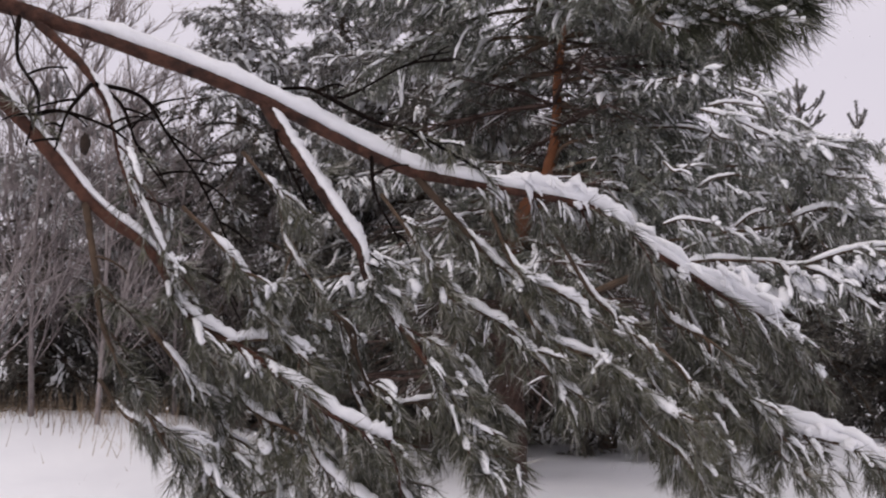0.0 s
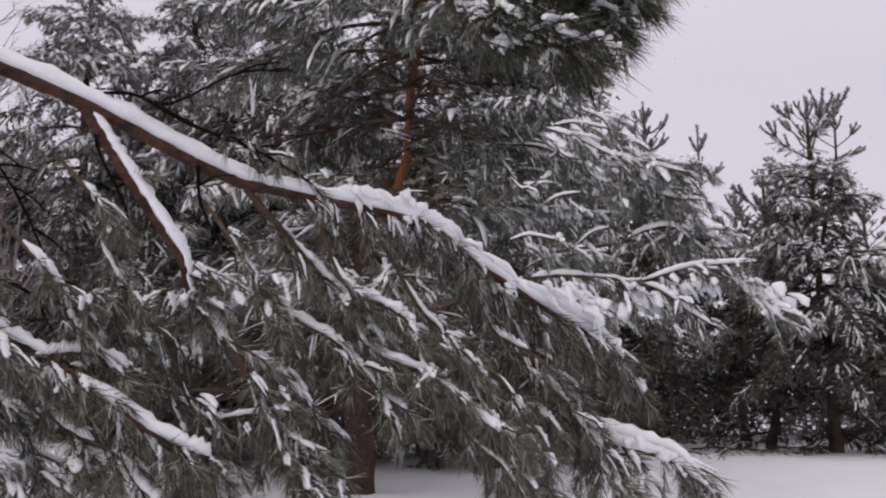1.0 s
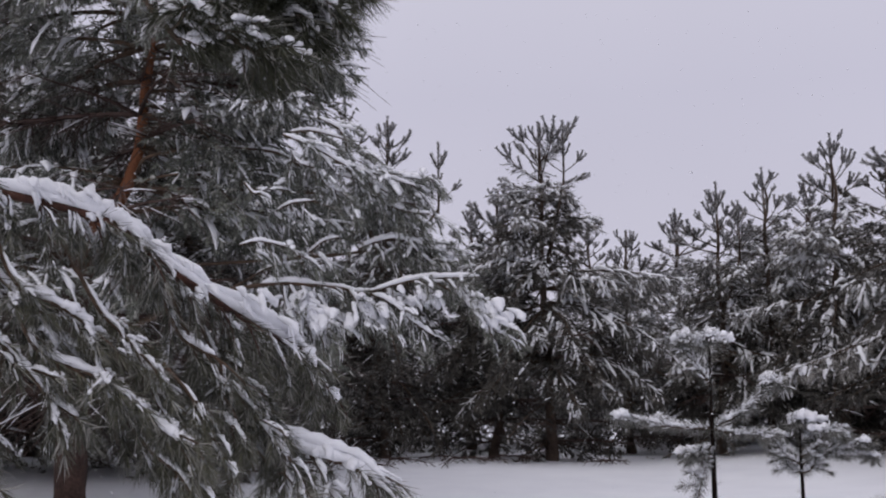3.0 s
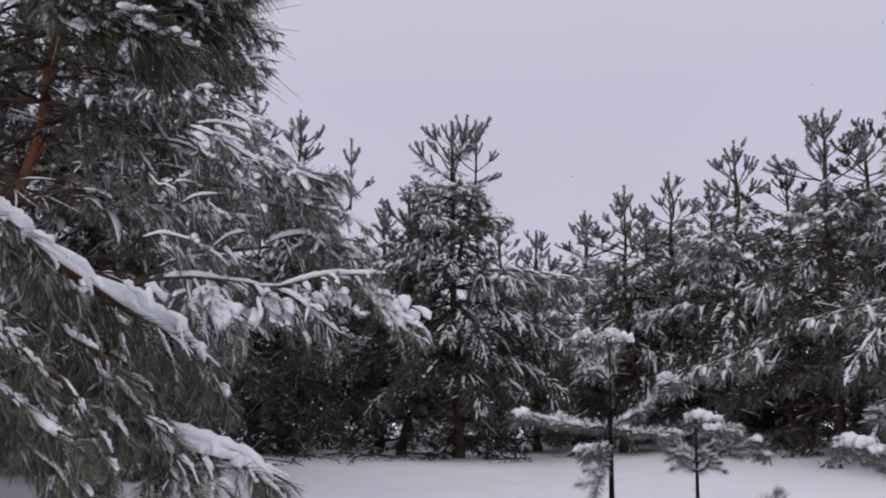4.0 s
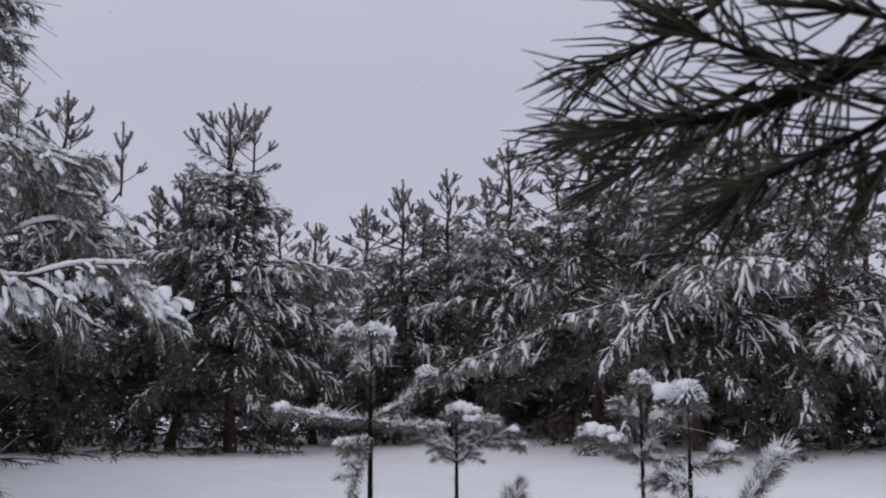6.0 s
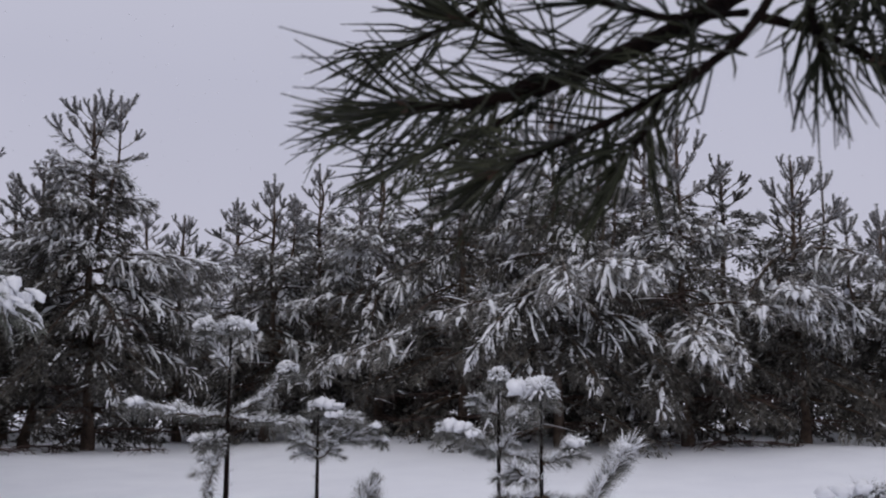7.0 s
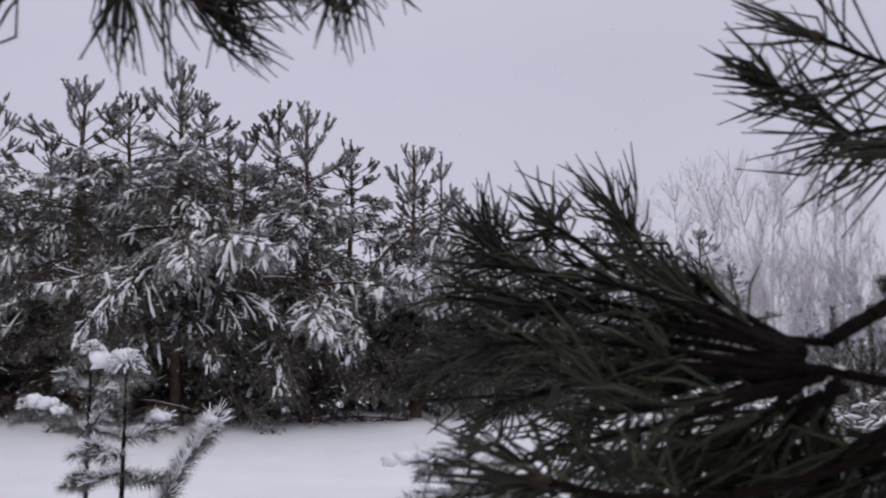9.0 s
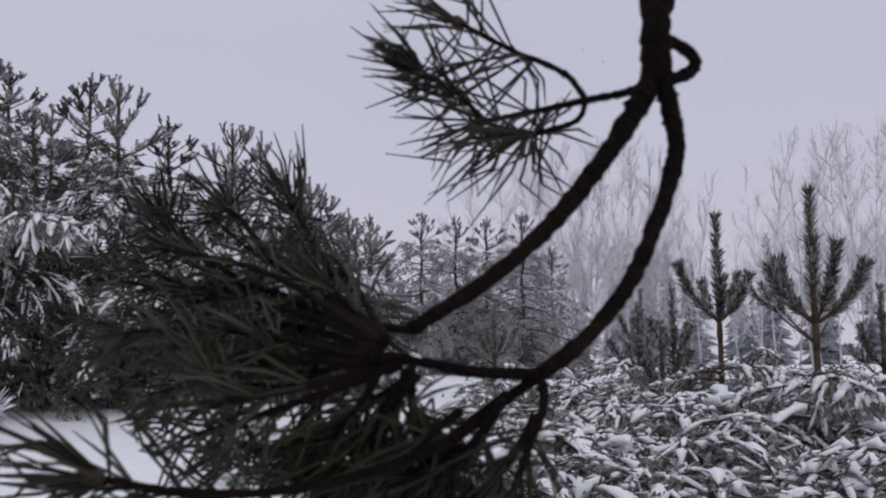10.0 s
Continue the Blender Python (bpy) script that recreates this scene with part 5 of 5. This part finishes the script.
# ---- the long snow-laden limbs of the tall pine ----
FULL = dict(per_m=170, nl=0.075, width=0.006)
for pts, r0, sr, st, nm in (
        ([(-3.9, 8.2, 1.75), (-2.86, 7.38, 2.02), (-2.45, 7.37, 2.11), (-2.13, 7.41, 2.15), (-1.73, 7.46, 2.12), (-1.52, 7.45, 2.08), (-1.15, 7.46, 2.17), (-0.68, 7.47, 2.19)], 0.022, 0.022, 0.35, "limb"),
        ([(-1.52, 7.45, 2.08), (-1.34, 7.38, 2.01), (-1.17, 7.36, 1.87), (-1.00, 7.33, 1.75)], 0.008, 0.026, 0.1, "branchlet"),
        ([(-2.09, 7.42, 2.14), (-1.98, 7.35, 1.98), (-1.85, 7.33, 1.82), (-1.78, 7.30, 1.68)], 0.008, 0.045, 0.0, "branchlet"),
        ([(-2.0, 7.43, 2.13), (-1.9, 7.40, 1.93), (-1.82, 7.37, 1.78)], 0.008, 0.045, 0.0, "branchlet"),
        ([(-2.13, 7.41, 2.13), (-2.08, 7.36, 1.95), (-2.0, 7.34, 1.82)], 0.008, 0.04, 0.0, "branchlet"),
        ([(-1.64, 7.43, 2.10), (-1.53, 7.35, 1.95), (-1.44, 7.32, 1.78)], 0.008, 0.042, 0.0, "branchlet"),
        ([(-1.03, 7.48, 2.17), (-0.82, 7.46, 2.04), (-0.64, 7.37, 1.87), (-0.58, 7.38, 1.75)], 0.008, 0.040, 0.2, "branchlet"),
        ([(-3.7, 8.3, 1.9), (-2.57, 7.49, 2.12), (-2.27, 7.58, 2.30), (-1.87, 7.68, 2.36)], 0.012, 0.010, 0.5, "limb"),
        ([(-3.64, 8.2, 3.2), (-3.41, 7.92, 3.28), (-2.91, 7.90, 3.33), (-2.47, 7.94, 3.31), (-2.25, 7.90, 3.23), (-2.03, 7.85, 3.06), (-1.81, 7.80, 2.91)], 0.016, 0.016, 0.35, "limb"),
        ([(-3.65, 8.2, 3.12), (-3.21, 7.89, 3.11), (-2.90, 7.90, 3.11), (-2.46, 7.94, 3.15)], 0.012, 0.010, 0.3, "limb"),
        ([(-2.23, 7.90, 3.23), (-1.88, 7.78, 3.16), (-1.52, 7.76, 3.06), (-1.25, 7.70, 2.98)], 0.008, 0.024, 0.1, "branchlet"),
        ([(-3.6, 8.3, 3.1), (-2.09, 7.94, 2.95), (-1.62, 7.84, 2.84), (-1.26, 7.80, 2.74)], 0.014, 0.022, 0.5, "limb"),
        ([(-2.09, 7.14, 3.21), (-1.90, 7.19, 3.14), (-1.64, 7.27, 3.00), (-1.36, 7.32, 2.92), (-1.14, 7.35, 2.85)], 0.007, 0.020, 0.0, "branchlet"),
        ([(-2.05, 7.23, 3.11), (-2.00, 7.24, 3.03), (-1.87, 7.27, 2.97), (-1.80, 7.29, 2.87), (-1.68, 7.31, 2.80)], 0.007, 0.024, 0.0, "branchlet"),
        ([(-1.73, 7.40, 2.96), (-1.51, 7.44, 2.91), (-1.30, 7.48, 2.79)], 0.007, 0.018, 0.0, "branchlet"),
        ([(-1.87, 7.31, 3.38), (-1.71, 7.35, 3.29), (-1.65, 7.39, 3.11), (-1.59, 7.40, 3.05)], 0.007, 0.018, 0.0, "branchlet"),
        ([(-1.69, 7.50, 3.03), (-1.28, 7.57, 2.99), (-1.03, 7.59, 2.95)], 0.007, 0.016, 0.0, "branchlet"),
        ([(-1.33, 7.43, 2.72), (-1.21, 7.44, 2.68), (-1.04, 7.45, 2.66)], 0.007, 0.018, 0.0, "branchlet"),
        ([(-2.17, 7.30, 2.67), (-2.05, 7.30, 2.73), (-1.87, 7.32, 2.75)], 0.007, 0.016, 0.0, "branchlet"),
        ([(-2.40, 7.24, 2.88), (-2.32, 7.26, 2.80), (-2.22, 7.26, 2.84)], 0.007, 0.012, 0.0, "branchlet"),
        ([(-1.60, 7.59, 2.43), (-1.44, 7.59, 2.49), (-1.27, 7.60, 2.50), (-1.14, 7.61, 2.39), (-1.03, 7.62, 2.29)], 0.007, 0.022, 0.0, "branchlet"),
        ([(-1.28, 7.68, 2.51), (-1.03, 7.71, 2.47), (-0.81, 7.72, 2.41)], 0.007, 0.018, 0.0, "branchlet"),
        ([(-2.41, 7.22, 2.41), (-2.26, 7.24, 2.44), (-2.06, 7.29, 2.39), (-1.98, 7.30, 2.32)], 0.007, 0.014, 0.0, "branchlet"),
        ([(-1.94, 7.42, 2.38), (-1.83, 7.41, 2.46), (-1.71, 7.41, 2.49)], 0.007, 0.018, 0.0, "branchlet"),
        ([(-1.55, 7.47, 2.83), (-1.35, 7.50, 2.78), (-1.14, 7.52, 2.75)], 0.007, 0.016, 0.0, "branchlet"),
        ([(-2.07, 7.29, 3.27), (-1.91, 7.31, 3.28), (-1.67, 7.36, 3.22)], 0.007, 0.014, 0.0, "branchlet"),
        ([(-3.7, 8.3, 2.4), (-1.73, 7.82, 2.43), (-1.46, 7.77, 2.52), (-1.19, 7.71, 2.48), (-0.97, 7.64, 2.30)], 0.014, 0.022, 0.5, "limb")):
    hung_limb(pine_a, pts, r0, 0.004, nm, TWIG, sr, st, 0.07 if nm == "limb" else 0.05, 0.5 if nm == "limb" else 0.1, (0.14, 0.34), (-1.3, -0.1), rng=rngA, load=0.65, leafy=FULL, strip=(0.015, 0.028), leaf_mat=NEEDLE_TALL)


g = Geo()
for x, y, z, wd, dr in ((-1.98, 7.38, 2.06, 0.09, 0.34), (-1.85, 7.36, 1.95, 0.07, 0.30), (-1.52, 7.38, 2.02, 0.05, 0.30), (-0.66, 7.40, 2.02, 0.08, 0.28), (-1.15, 7.4, 2.1, 0.1, 0.2)):
    hanging_pad(g, own(pine_a, (x, y, z)), wd, dr, rngA, 24, (0.022, 0.042))
part("snow_clump", g.mesh("snow_clump", SNOW), pine_a)["kind"] = "stuff"


# ---- the near boughs that slide past the lens ----
right_pine = host_pine(2.05, -0.2, 5.2, 0.12, "pine with long dark needle tufts on low hanging boughs", 710, -0.5)
rngR = np.random.default_rng(711)


def near_bough(tree, pts, r0, r1, name, tuft_from=None, per_m=1000, nl=0.062, wide=38, tip=14, mat=BARK_SHADED, snow=0.0, bud=False, width=0.0026):
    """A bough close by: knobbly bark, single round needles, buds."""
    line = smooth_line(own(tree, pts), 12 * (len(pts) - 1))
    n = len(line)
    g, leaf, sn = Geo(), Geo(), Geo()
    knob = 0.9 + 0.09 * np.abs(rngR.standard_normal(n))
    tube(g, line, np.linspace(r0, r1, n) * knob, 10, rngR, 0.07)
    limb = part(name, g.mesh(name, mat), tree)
    if tuft_from is not None:
        i0 = int(tuft_from * (n - 1))
        seg = line[i0:]
        brush(leaf, None, seg, rngR, 0.0, per_m, nl, width, prism=True, wide=wide, tip=tip, sag=0.08)
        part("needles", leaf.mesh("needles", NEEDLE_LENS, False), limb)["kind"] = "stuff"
    if bud:
        b = Geo()
        d = unit(line[-1] - line[-3])
        tube(b, [line[-1], line[-1] + d * 0.008, line[-1] + d * 0.018], [0.004, 0.005, 0.001], 8)
        part("bud", b.mesh("bud", BUD), limb)
    if snow:
        snow_roll(sn, line[n // 2:] + [0, 0, r1], snow, rngR, 8)
        part("snow_load", sn.mesh("snow_load", SNOW), limb)


near_bough(right_pine, [(2.05, -0.2, 2.9), (1.4, 0.2, 2.4), (0.85, 0.55, 1.8), (0.647, 0.607, 1.543), (0.563, 0.616, 1.472), (0.464, 0.635, 1.420), (0.408, 0.646, 1.401), (0.356, 0.663, 1.397)], 0.014, 0.003, "bough", 0.66, 563, 0.084, 56, 24, bud=True)
near_bough(right_pine, [(0.647, 0.607, 1.543), (0.596, 0.595, 1.466), (0.558, 0.596, 1.429), (0.490, 0.600, 1.386), (0.409, 0.625, 1.348)], 0.004, 0.0025, "branchlet", 0.3, 511, 0.084, 56, 24, bud=True)
near_bough(right_pine, [(0.596, 0.595, 1.466), (0.641, 0.587, 1.456), (0.679, 0.581, 1.440)], 0.004, 0.0025, "branchlet", 0.2, 472, 0.078, 60, 25, bud=True)
near_bough(right_pine, [(0.63, 0.60, 1.52), (0.66, 0.575, 1.49), (0.70, 0.56, 1.475)], 0.004, 0.0025, "branchlet", 0.2, 393, 0.078, 55, 25)
near_bough(right_pine, [(0.515, 0.621, 1.439), (0.450, 0.652, 1.445), (0.400, 0.670, 1.467)], 0.003, 0.002, "branchlet", 0.3, 460, 0.084, 56, 24, bud=True)
near_bough(right_pine, [(0.70, 0.60, 1.60), (0.72, 0.57, 1.52), (0.745, 0.54, 1.48)], 0.004, 0.0025, "branchlet", 0.3, 433, 0.078, 50, 25)
near_bough(right_pine, [(0.66, 0.60, 1.56), (0.63, 0.58, 1.48), (0.62, 0.56, 1.43)], 0.004, 0.0025, "branchlet", 0.3, 354, 0.078, 50, 25)
near_bough(right_pine, [(0.59, 0.60, 1.47), (0.52, 0.59, 1.455), (0.47, 0.59, 1.46)], 0.003, 0.002, "branchlet", 0.2, 409, 0.084, 56, 24)
near_bough(right_pine, [(0.52, 0.6, 1.40), (0.505, 0.60, 1.375), (0.495, 0.603, 1.36)], 0.003, 0.002, "branchlet", 0.2, 383, 0.075, 50, 20)
near_bough(right_pine, [(0.85, 0.55, 1.8), (0.80, 0.54, 1.62), (0.77, 0.52, 1.52), (0.755, 0.50, 1.46)], 0.005, 0.0025, "branchlet", 0.35, 415, 0.078, 50, 25)
near_bough(right_pine, [(0.80, 0.56, 1.7), (0.71, 0.56, 1.58), (0.67, 0.55, 1.52), (0.645, 0.54, 1.48)], 0.005, 0.0025, "branchlet", 0.35, 415, 0.078, 50, 25)
near_bough(right_pine, [(0.72, 0.58, 1.62), (0.69, 0.59, 1.53), (0.70, 0.58, 1.47)], 0.004, 0.0025, "branchlet", 0.3, 383, 0.075, 55, 25)
near_bough(right_pine, [(0.505, 0.781, 1.573), (0.460, 0.823, 1.538), (0.396, 0.866, 1.509)], 0.004, 0.002, "branchlet", 0.2, 300, 0.085, 38, 14)
near_bough(right_pine, [(0.516, 0.811, 1.480), (0.467, 0.846, 1.463), (0.387, 0.888, 1.452)], 0.004, 0.002, "branchlet", 0.2, 300, 0.085, 38, 14)
near_bough(right_pine, [(0.518, 0.817, 1.457), (0.469, 0.853, 1.435), (0.416, 0.885, 1.415)], 0.004, 0.002, "branchlet", 0.2, 300, 0.085, 38, 14)

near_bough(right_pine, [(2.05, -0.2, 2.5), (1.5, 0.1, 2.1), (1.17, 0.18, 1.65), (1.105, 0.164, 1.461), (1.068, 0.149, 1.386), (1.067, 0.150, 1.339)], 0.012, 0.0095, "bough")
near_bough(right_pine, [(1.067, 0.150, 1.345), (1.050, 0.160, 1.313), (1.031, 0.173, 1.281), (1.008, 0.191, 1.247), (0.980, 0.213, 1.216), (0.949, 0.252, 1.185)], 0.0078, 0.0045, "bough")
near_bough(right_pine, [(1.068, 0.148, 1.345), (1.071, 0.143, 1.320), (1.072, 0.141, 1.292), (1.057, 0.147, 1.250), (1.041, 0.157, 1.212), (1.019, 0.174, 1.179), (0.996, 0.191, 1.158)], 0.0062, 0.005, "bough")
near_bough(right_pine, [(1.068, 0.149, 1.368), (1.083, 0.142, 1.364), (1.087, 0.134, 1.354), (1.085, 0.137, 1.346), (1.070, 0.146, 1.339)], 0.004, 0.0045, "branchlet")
near_bough(right_pine, [(1.066, 0.153, 1.339), (1.075, 0.178, 1.339), (1.078, 0.212, 1.341), (1.090, 0.265, 1.345), (1.098, 0.322, 1.349)], 0.0032, 0.002, "branchlet", 0.62, 290, 0.095, 60, 28, bud=True)
near_bough(right_pine, [(1.078, 0.212, 1.341), (1.087, 0.234, 1.364), (1.091, 0.263, 1.382), (1.093, 0.286, 1.394), (1.089, 0.335, 1.426)], 0.0024, 0.002, "branchlet", 0.55, 290, 0.095, 60, 28, bud=True)
near_bough(right_pine, [(1.078, 0.212, 1.341), (1.084, 0.225, 1.330), (1.083, 0.254, 1.327), (1.092, 0.276, 1.330)], 0.0022, 0.002, "branchlet", 0.7, 400, 0.095, 62, 30, bud=True)
near_bough(right_pine, [(1.098, 0.322, 1.349), (1.090, 0.343, 1.373), (1.077, 0.369, 1.395)], 0.002, 0.0015, "branchlet", 0.2, 700, 0.058, 45, 20, bud=True)
for i, pts in enumerate((
    [(0.934, 0.259, 1.177), (0.997, 0.462, 1.237), (1.034, 0.688, 1.279)],
    [(0.934, 0.259, 1.177), (1.000, 0.480, 1.216), (1.020, 0.728, 1.248)],
    [(0.935, 0.258, 1.180), (1.008, 0.362, 1.213), (1.079, 0.479, 1.258)],
    [(0.935, 0.258, 1.180), (1.016, 0.394, 1.215), (1.089, 0.550, 1.275)],
    [(0.934, 0.259, 1.178), (1.010, 0.418, 1.221), (1.077, 0.601, 1.274)],
    [(0.934, 0.259, 1.177), (1.010, 0.437, 1.214), (1.068, 0.650, 1.256)],
    [(0.934, 0.259, 1.177), (1.008, 0.455, 1.215), (1.059, 0.703, 1.243)],
    [(0.929, 0.256, 1.173), (1.006, 0.460, 1.197), (1.046, 0.724, 1.210)],
    [(0.929, 0.256, 1.172), (0.994, 0.452, 1.183), (1.024, 0.720, 1.182)],
    [(0.928, 0.257, 1.170), (0.983, 0.426, 1.171), (1.023, 0.648, 1.143)],
    [(0.928, 0.257, 1.168), (0.983, 0.389, 1.157), (1.027, 0.551, 1.120)],
    [(0.928, 0.257, 1.168), (0.986, 0.369, 1.149), (1.033, 0.485, 1.100)],
    [(0.937, 0.238, 1.163), (0.966, 0.287, 1.132), (0.991, 0.348, 1.092)],
    [(0.937, 0.238, 1.160), (0.958, 0.295, 1.123), (0.977, 0.350, 1.082)],
    [(0.971, 0.196, 1.147), (0.983, 0.257, 1.116), (0.993, 0.313, 1.079)],
    [(0.965, 0.204, 1.131), (0.989, 0.248, 1.108), (1.015, 0.289, 1.084)],
    [(0.935, 0.258, 1.178), (0.979, 0.338, 1.202), (1.018, 0.427, 1.235)],
    [(0.934, 0.239, 1.160), (0.968, 0.303, 1.129), (0.996, 0.374, 1.083)],
    [(0.936, 0.237, 1.160), (0.969, 0.271, 1.137), (1.004, 0.303, 1.110)],
    [(0.942, 0.206, 1.138), (0.968, 0.271, 1.113), (0.980, 0.342, 1.086)],
    [(0.934, 0.231, 1.157), (0.961, 0.297, 1.143), (0.987, 0.371, 1.119)],
    [(0.953, 0.183, 1.144), (0.980, 0.232, 1.114), (0.996, 0.291, 1.085)],
    [(0.925, 0.249, 1.163), (0.958, 0.314, 1.135), (0.975, 0.380, 1.103)],
    [(0.959, 0.166, 1.135), (0.991, 0.208, 1.111), (1.011, 0.254, 1.079)],
    [(0.934, 0.245, 1.164), (0.916, 0.366, 1.131), (0.932, 0.472, 1.113)],
    [(0.934, 0.245, 1.164), (0.930, 0.382, 1.170), (0.957, 0.507, 1.166)],
    [(0.934, 0.245, 1.164), (0.892, 0.332, 1.146), (0.918, 0.428, 1.139)],
    [(0.934, 0.245, 1.164), (0.934, 0.410, 1.189), (0.957, 0.535, 1.188)],
    [(1.035, 0.425, 1.230), (1.082, 0.518, 1.281), (1.095, 0.564, 1.322)],
    [(1.015, 0.530, 1.239), (1.046, 0.647, 1.279), (1.051, 0.706, 1.308)],
    [(1.026, 0.491, 1.250), (1.064, 0.587, 1.295), (1.074, 0.632, 1.315)],
    [(0.930, 0.252, 1.168), (1.099, 0.597, 1.175), (1.159, 0.968, 1.195)],
    [(0.930, 0.252, 1.168), (1.080, 0.579, 1.154), (1.128, 0.926, 1.140)],
    [(0.930, 0.252, 1.168), (1.074, 0.551, 1.166), (1.127, 0.864, 1.173)],
    [(0.949, 0.252, 1.185), (1.077, 0.522, 1.208), (1.125, 0.804, 1.249)])):
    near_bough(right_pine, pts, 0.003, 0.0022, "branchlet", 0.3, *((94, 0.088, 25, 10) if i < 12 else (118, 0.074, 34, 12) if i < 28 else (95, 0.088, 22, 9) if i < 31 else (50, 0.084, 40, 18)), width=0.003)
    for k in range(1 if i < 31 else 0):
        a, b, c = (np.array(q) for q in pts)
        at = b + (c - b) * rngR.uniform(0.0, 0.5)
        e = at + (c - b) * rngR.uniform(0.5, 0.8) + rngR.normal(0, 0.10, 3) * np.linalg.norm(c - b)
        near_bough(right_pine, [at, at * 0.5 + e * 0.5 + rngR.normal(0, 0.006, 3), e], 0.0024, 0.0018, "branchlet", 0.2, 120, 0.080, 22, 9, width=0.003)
near_bough(right_pine, [(0.996, 0.191, 1.158), (0.966, 0.216, 1.160), (0.943, 0.243, 1.167), (0.920, 0.253, 1.170)], 0.004, 0.003, "branchlet")
sn = Geo()
for k in range(9):
    a = own(right_pine, (0.938, 0.246, 1.170)) + rngR.normal(0, 0.007, 3)
    snow_pad(sn, a, a + np.array([rngR.normal(-0.004, 0.003), rngR.normal(0.005, 0.003), rngR.normal(0.001, 0.003)]), rngR.uniform(0.0008, 0.0016), rngR, 5)
part("snow_clump", sn.mesh("snow_clump", SNOW), right_pine)["kind"] = "stuff"
near_bough(right_pine, [(0.996, 0.191, 1.158), (0.980, 0.216, 1.137), (0.960, 0.242, 1.115), (0.906, 0.282, 1.096), (0.846, 0.314, 1.094), (0.801, 0.339, 1.104)], 0.004, 0.0025, "branchlet", 0.72, 520, 0.08, 50, 25, bud=True)
near_bough(right_pine, [(0.996, 0.191, 1.158), (0.989, 0.183, 1.141), (0.976, 0.185, 1.116), (0.971, 0.191, 1.094)], 0.003, 0.0025, "branchlet", 0.5, 700, 0.055, 50, 25)

# ---- snow in the air ----
rng = np.random.default_rng(800)
g = Geo()
for i in range(3000):
    hd, r = radians(rng.uniform(-55, 70)), 1.6 + 9.5 * rng.random() ** 0.6
    c = np.array([r * math.sin(hd), r * math.cos(hd), 1.2 + r * rng.uniform(-0.1, 0.4)])
    k = rng.uniform(0.0012, 0.0026) * (1 + r * 0.12)
    v = np.array([(1, 0, 0), (-1, 0, 0), (0, 1, 0), (0, -1, 0), (0, 0, 1), (0, 0, -1)]) * k + c
    g.add(v, [(0, 2, 4), (2, 1, 4), (1, 3, 4), (3, 0, 4), (2, 0, 5), (1, 2, 5), (3, 1, 5), (0, 3, 5)])
tagged(new("snowflakes", g.mesh("snowflakes", SNOW)), label="fine loose snowflakes drifting through the air", category="snowflakes", kind="stuff")
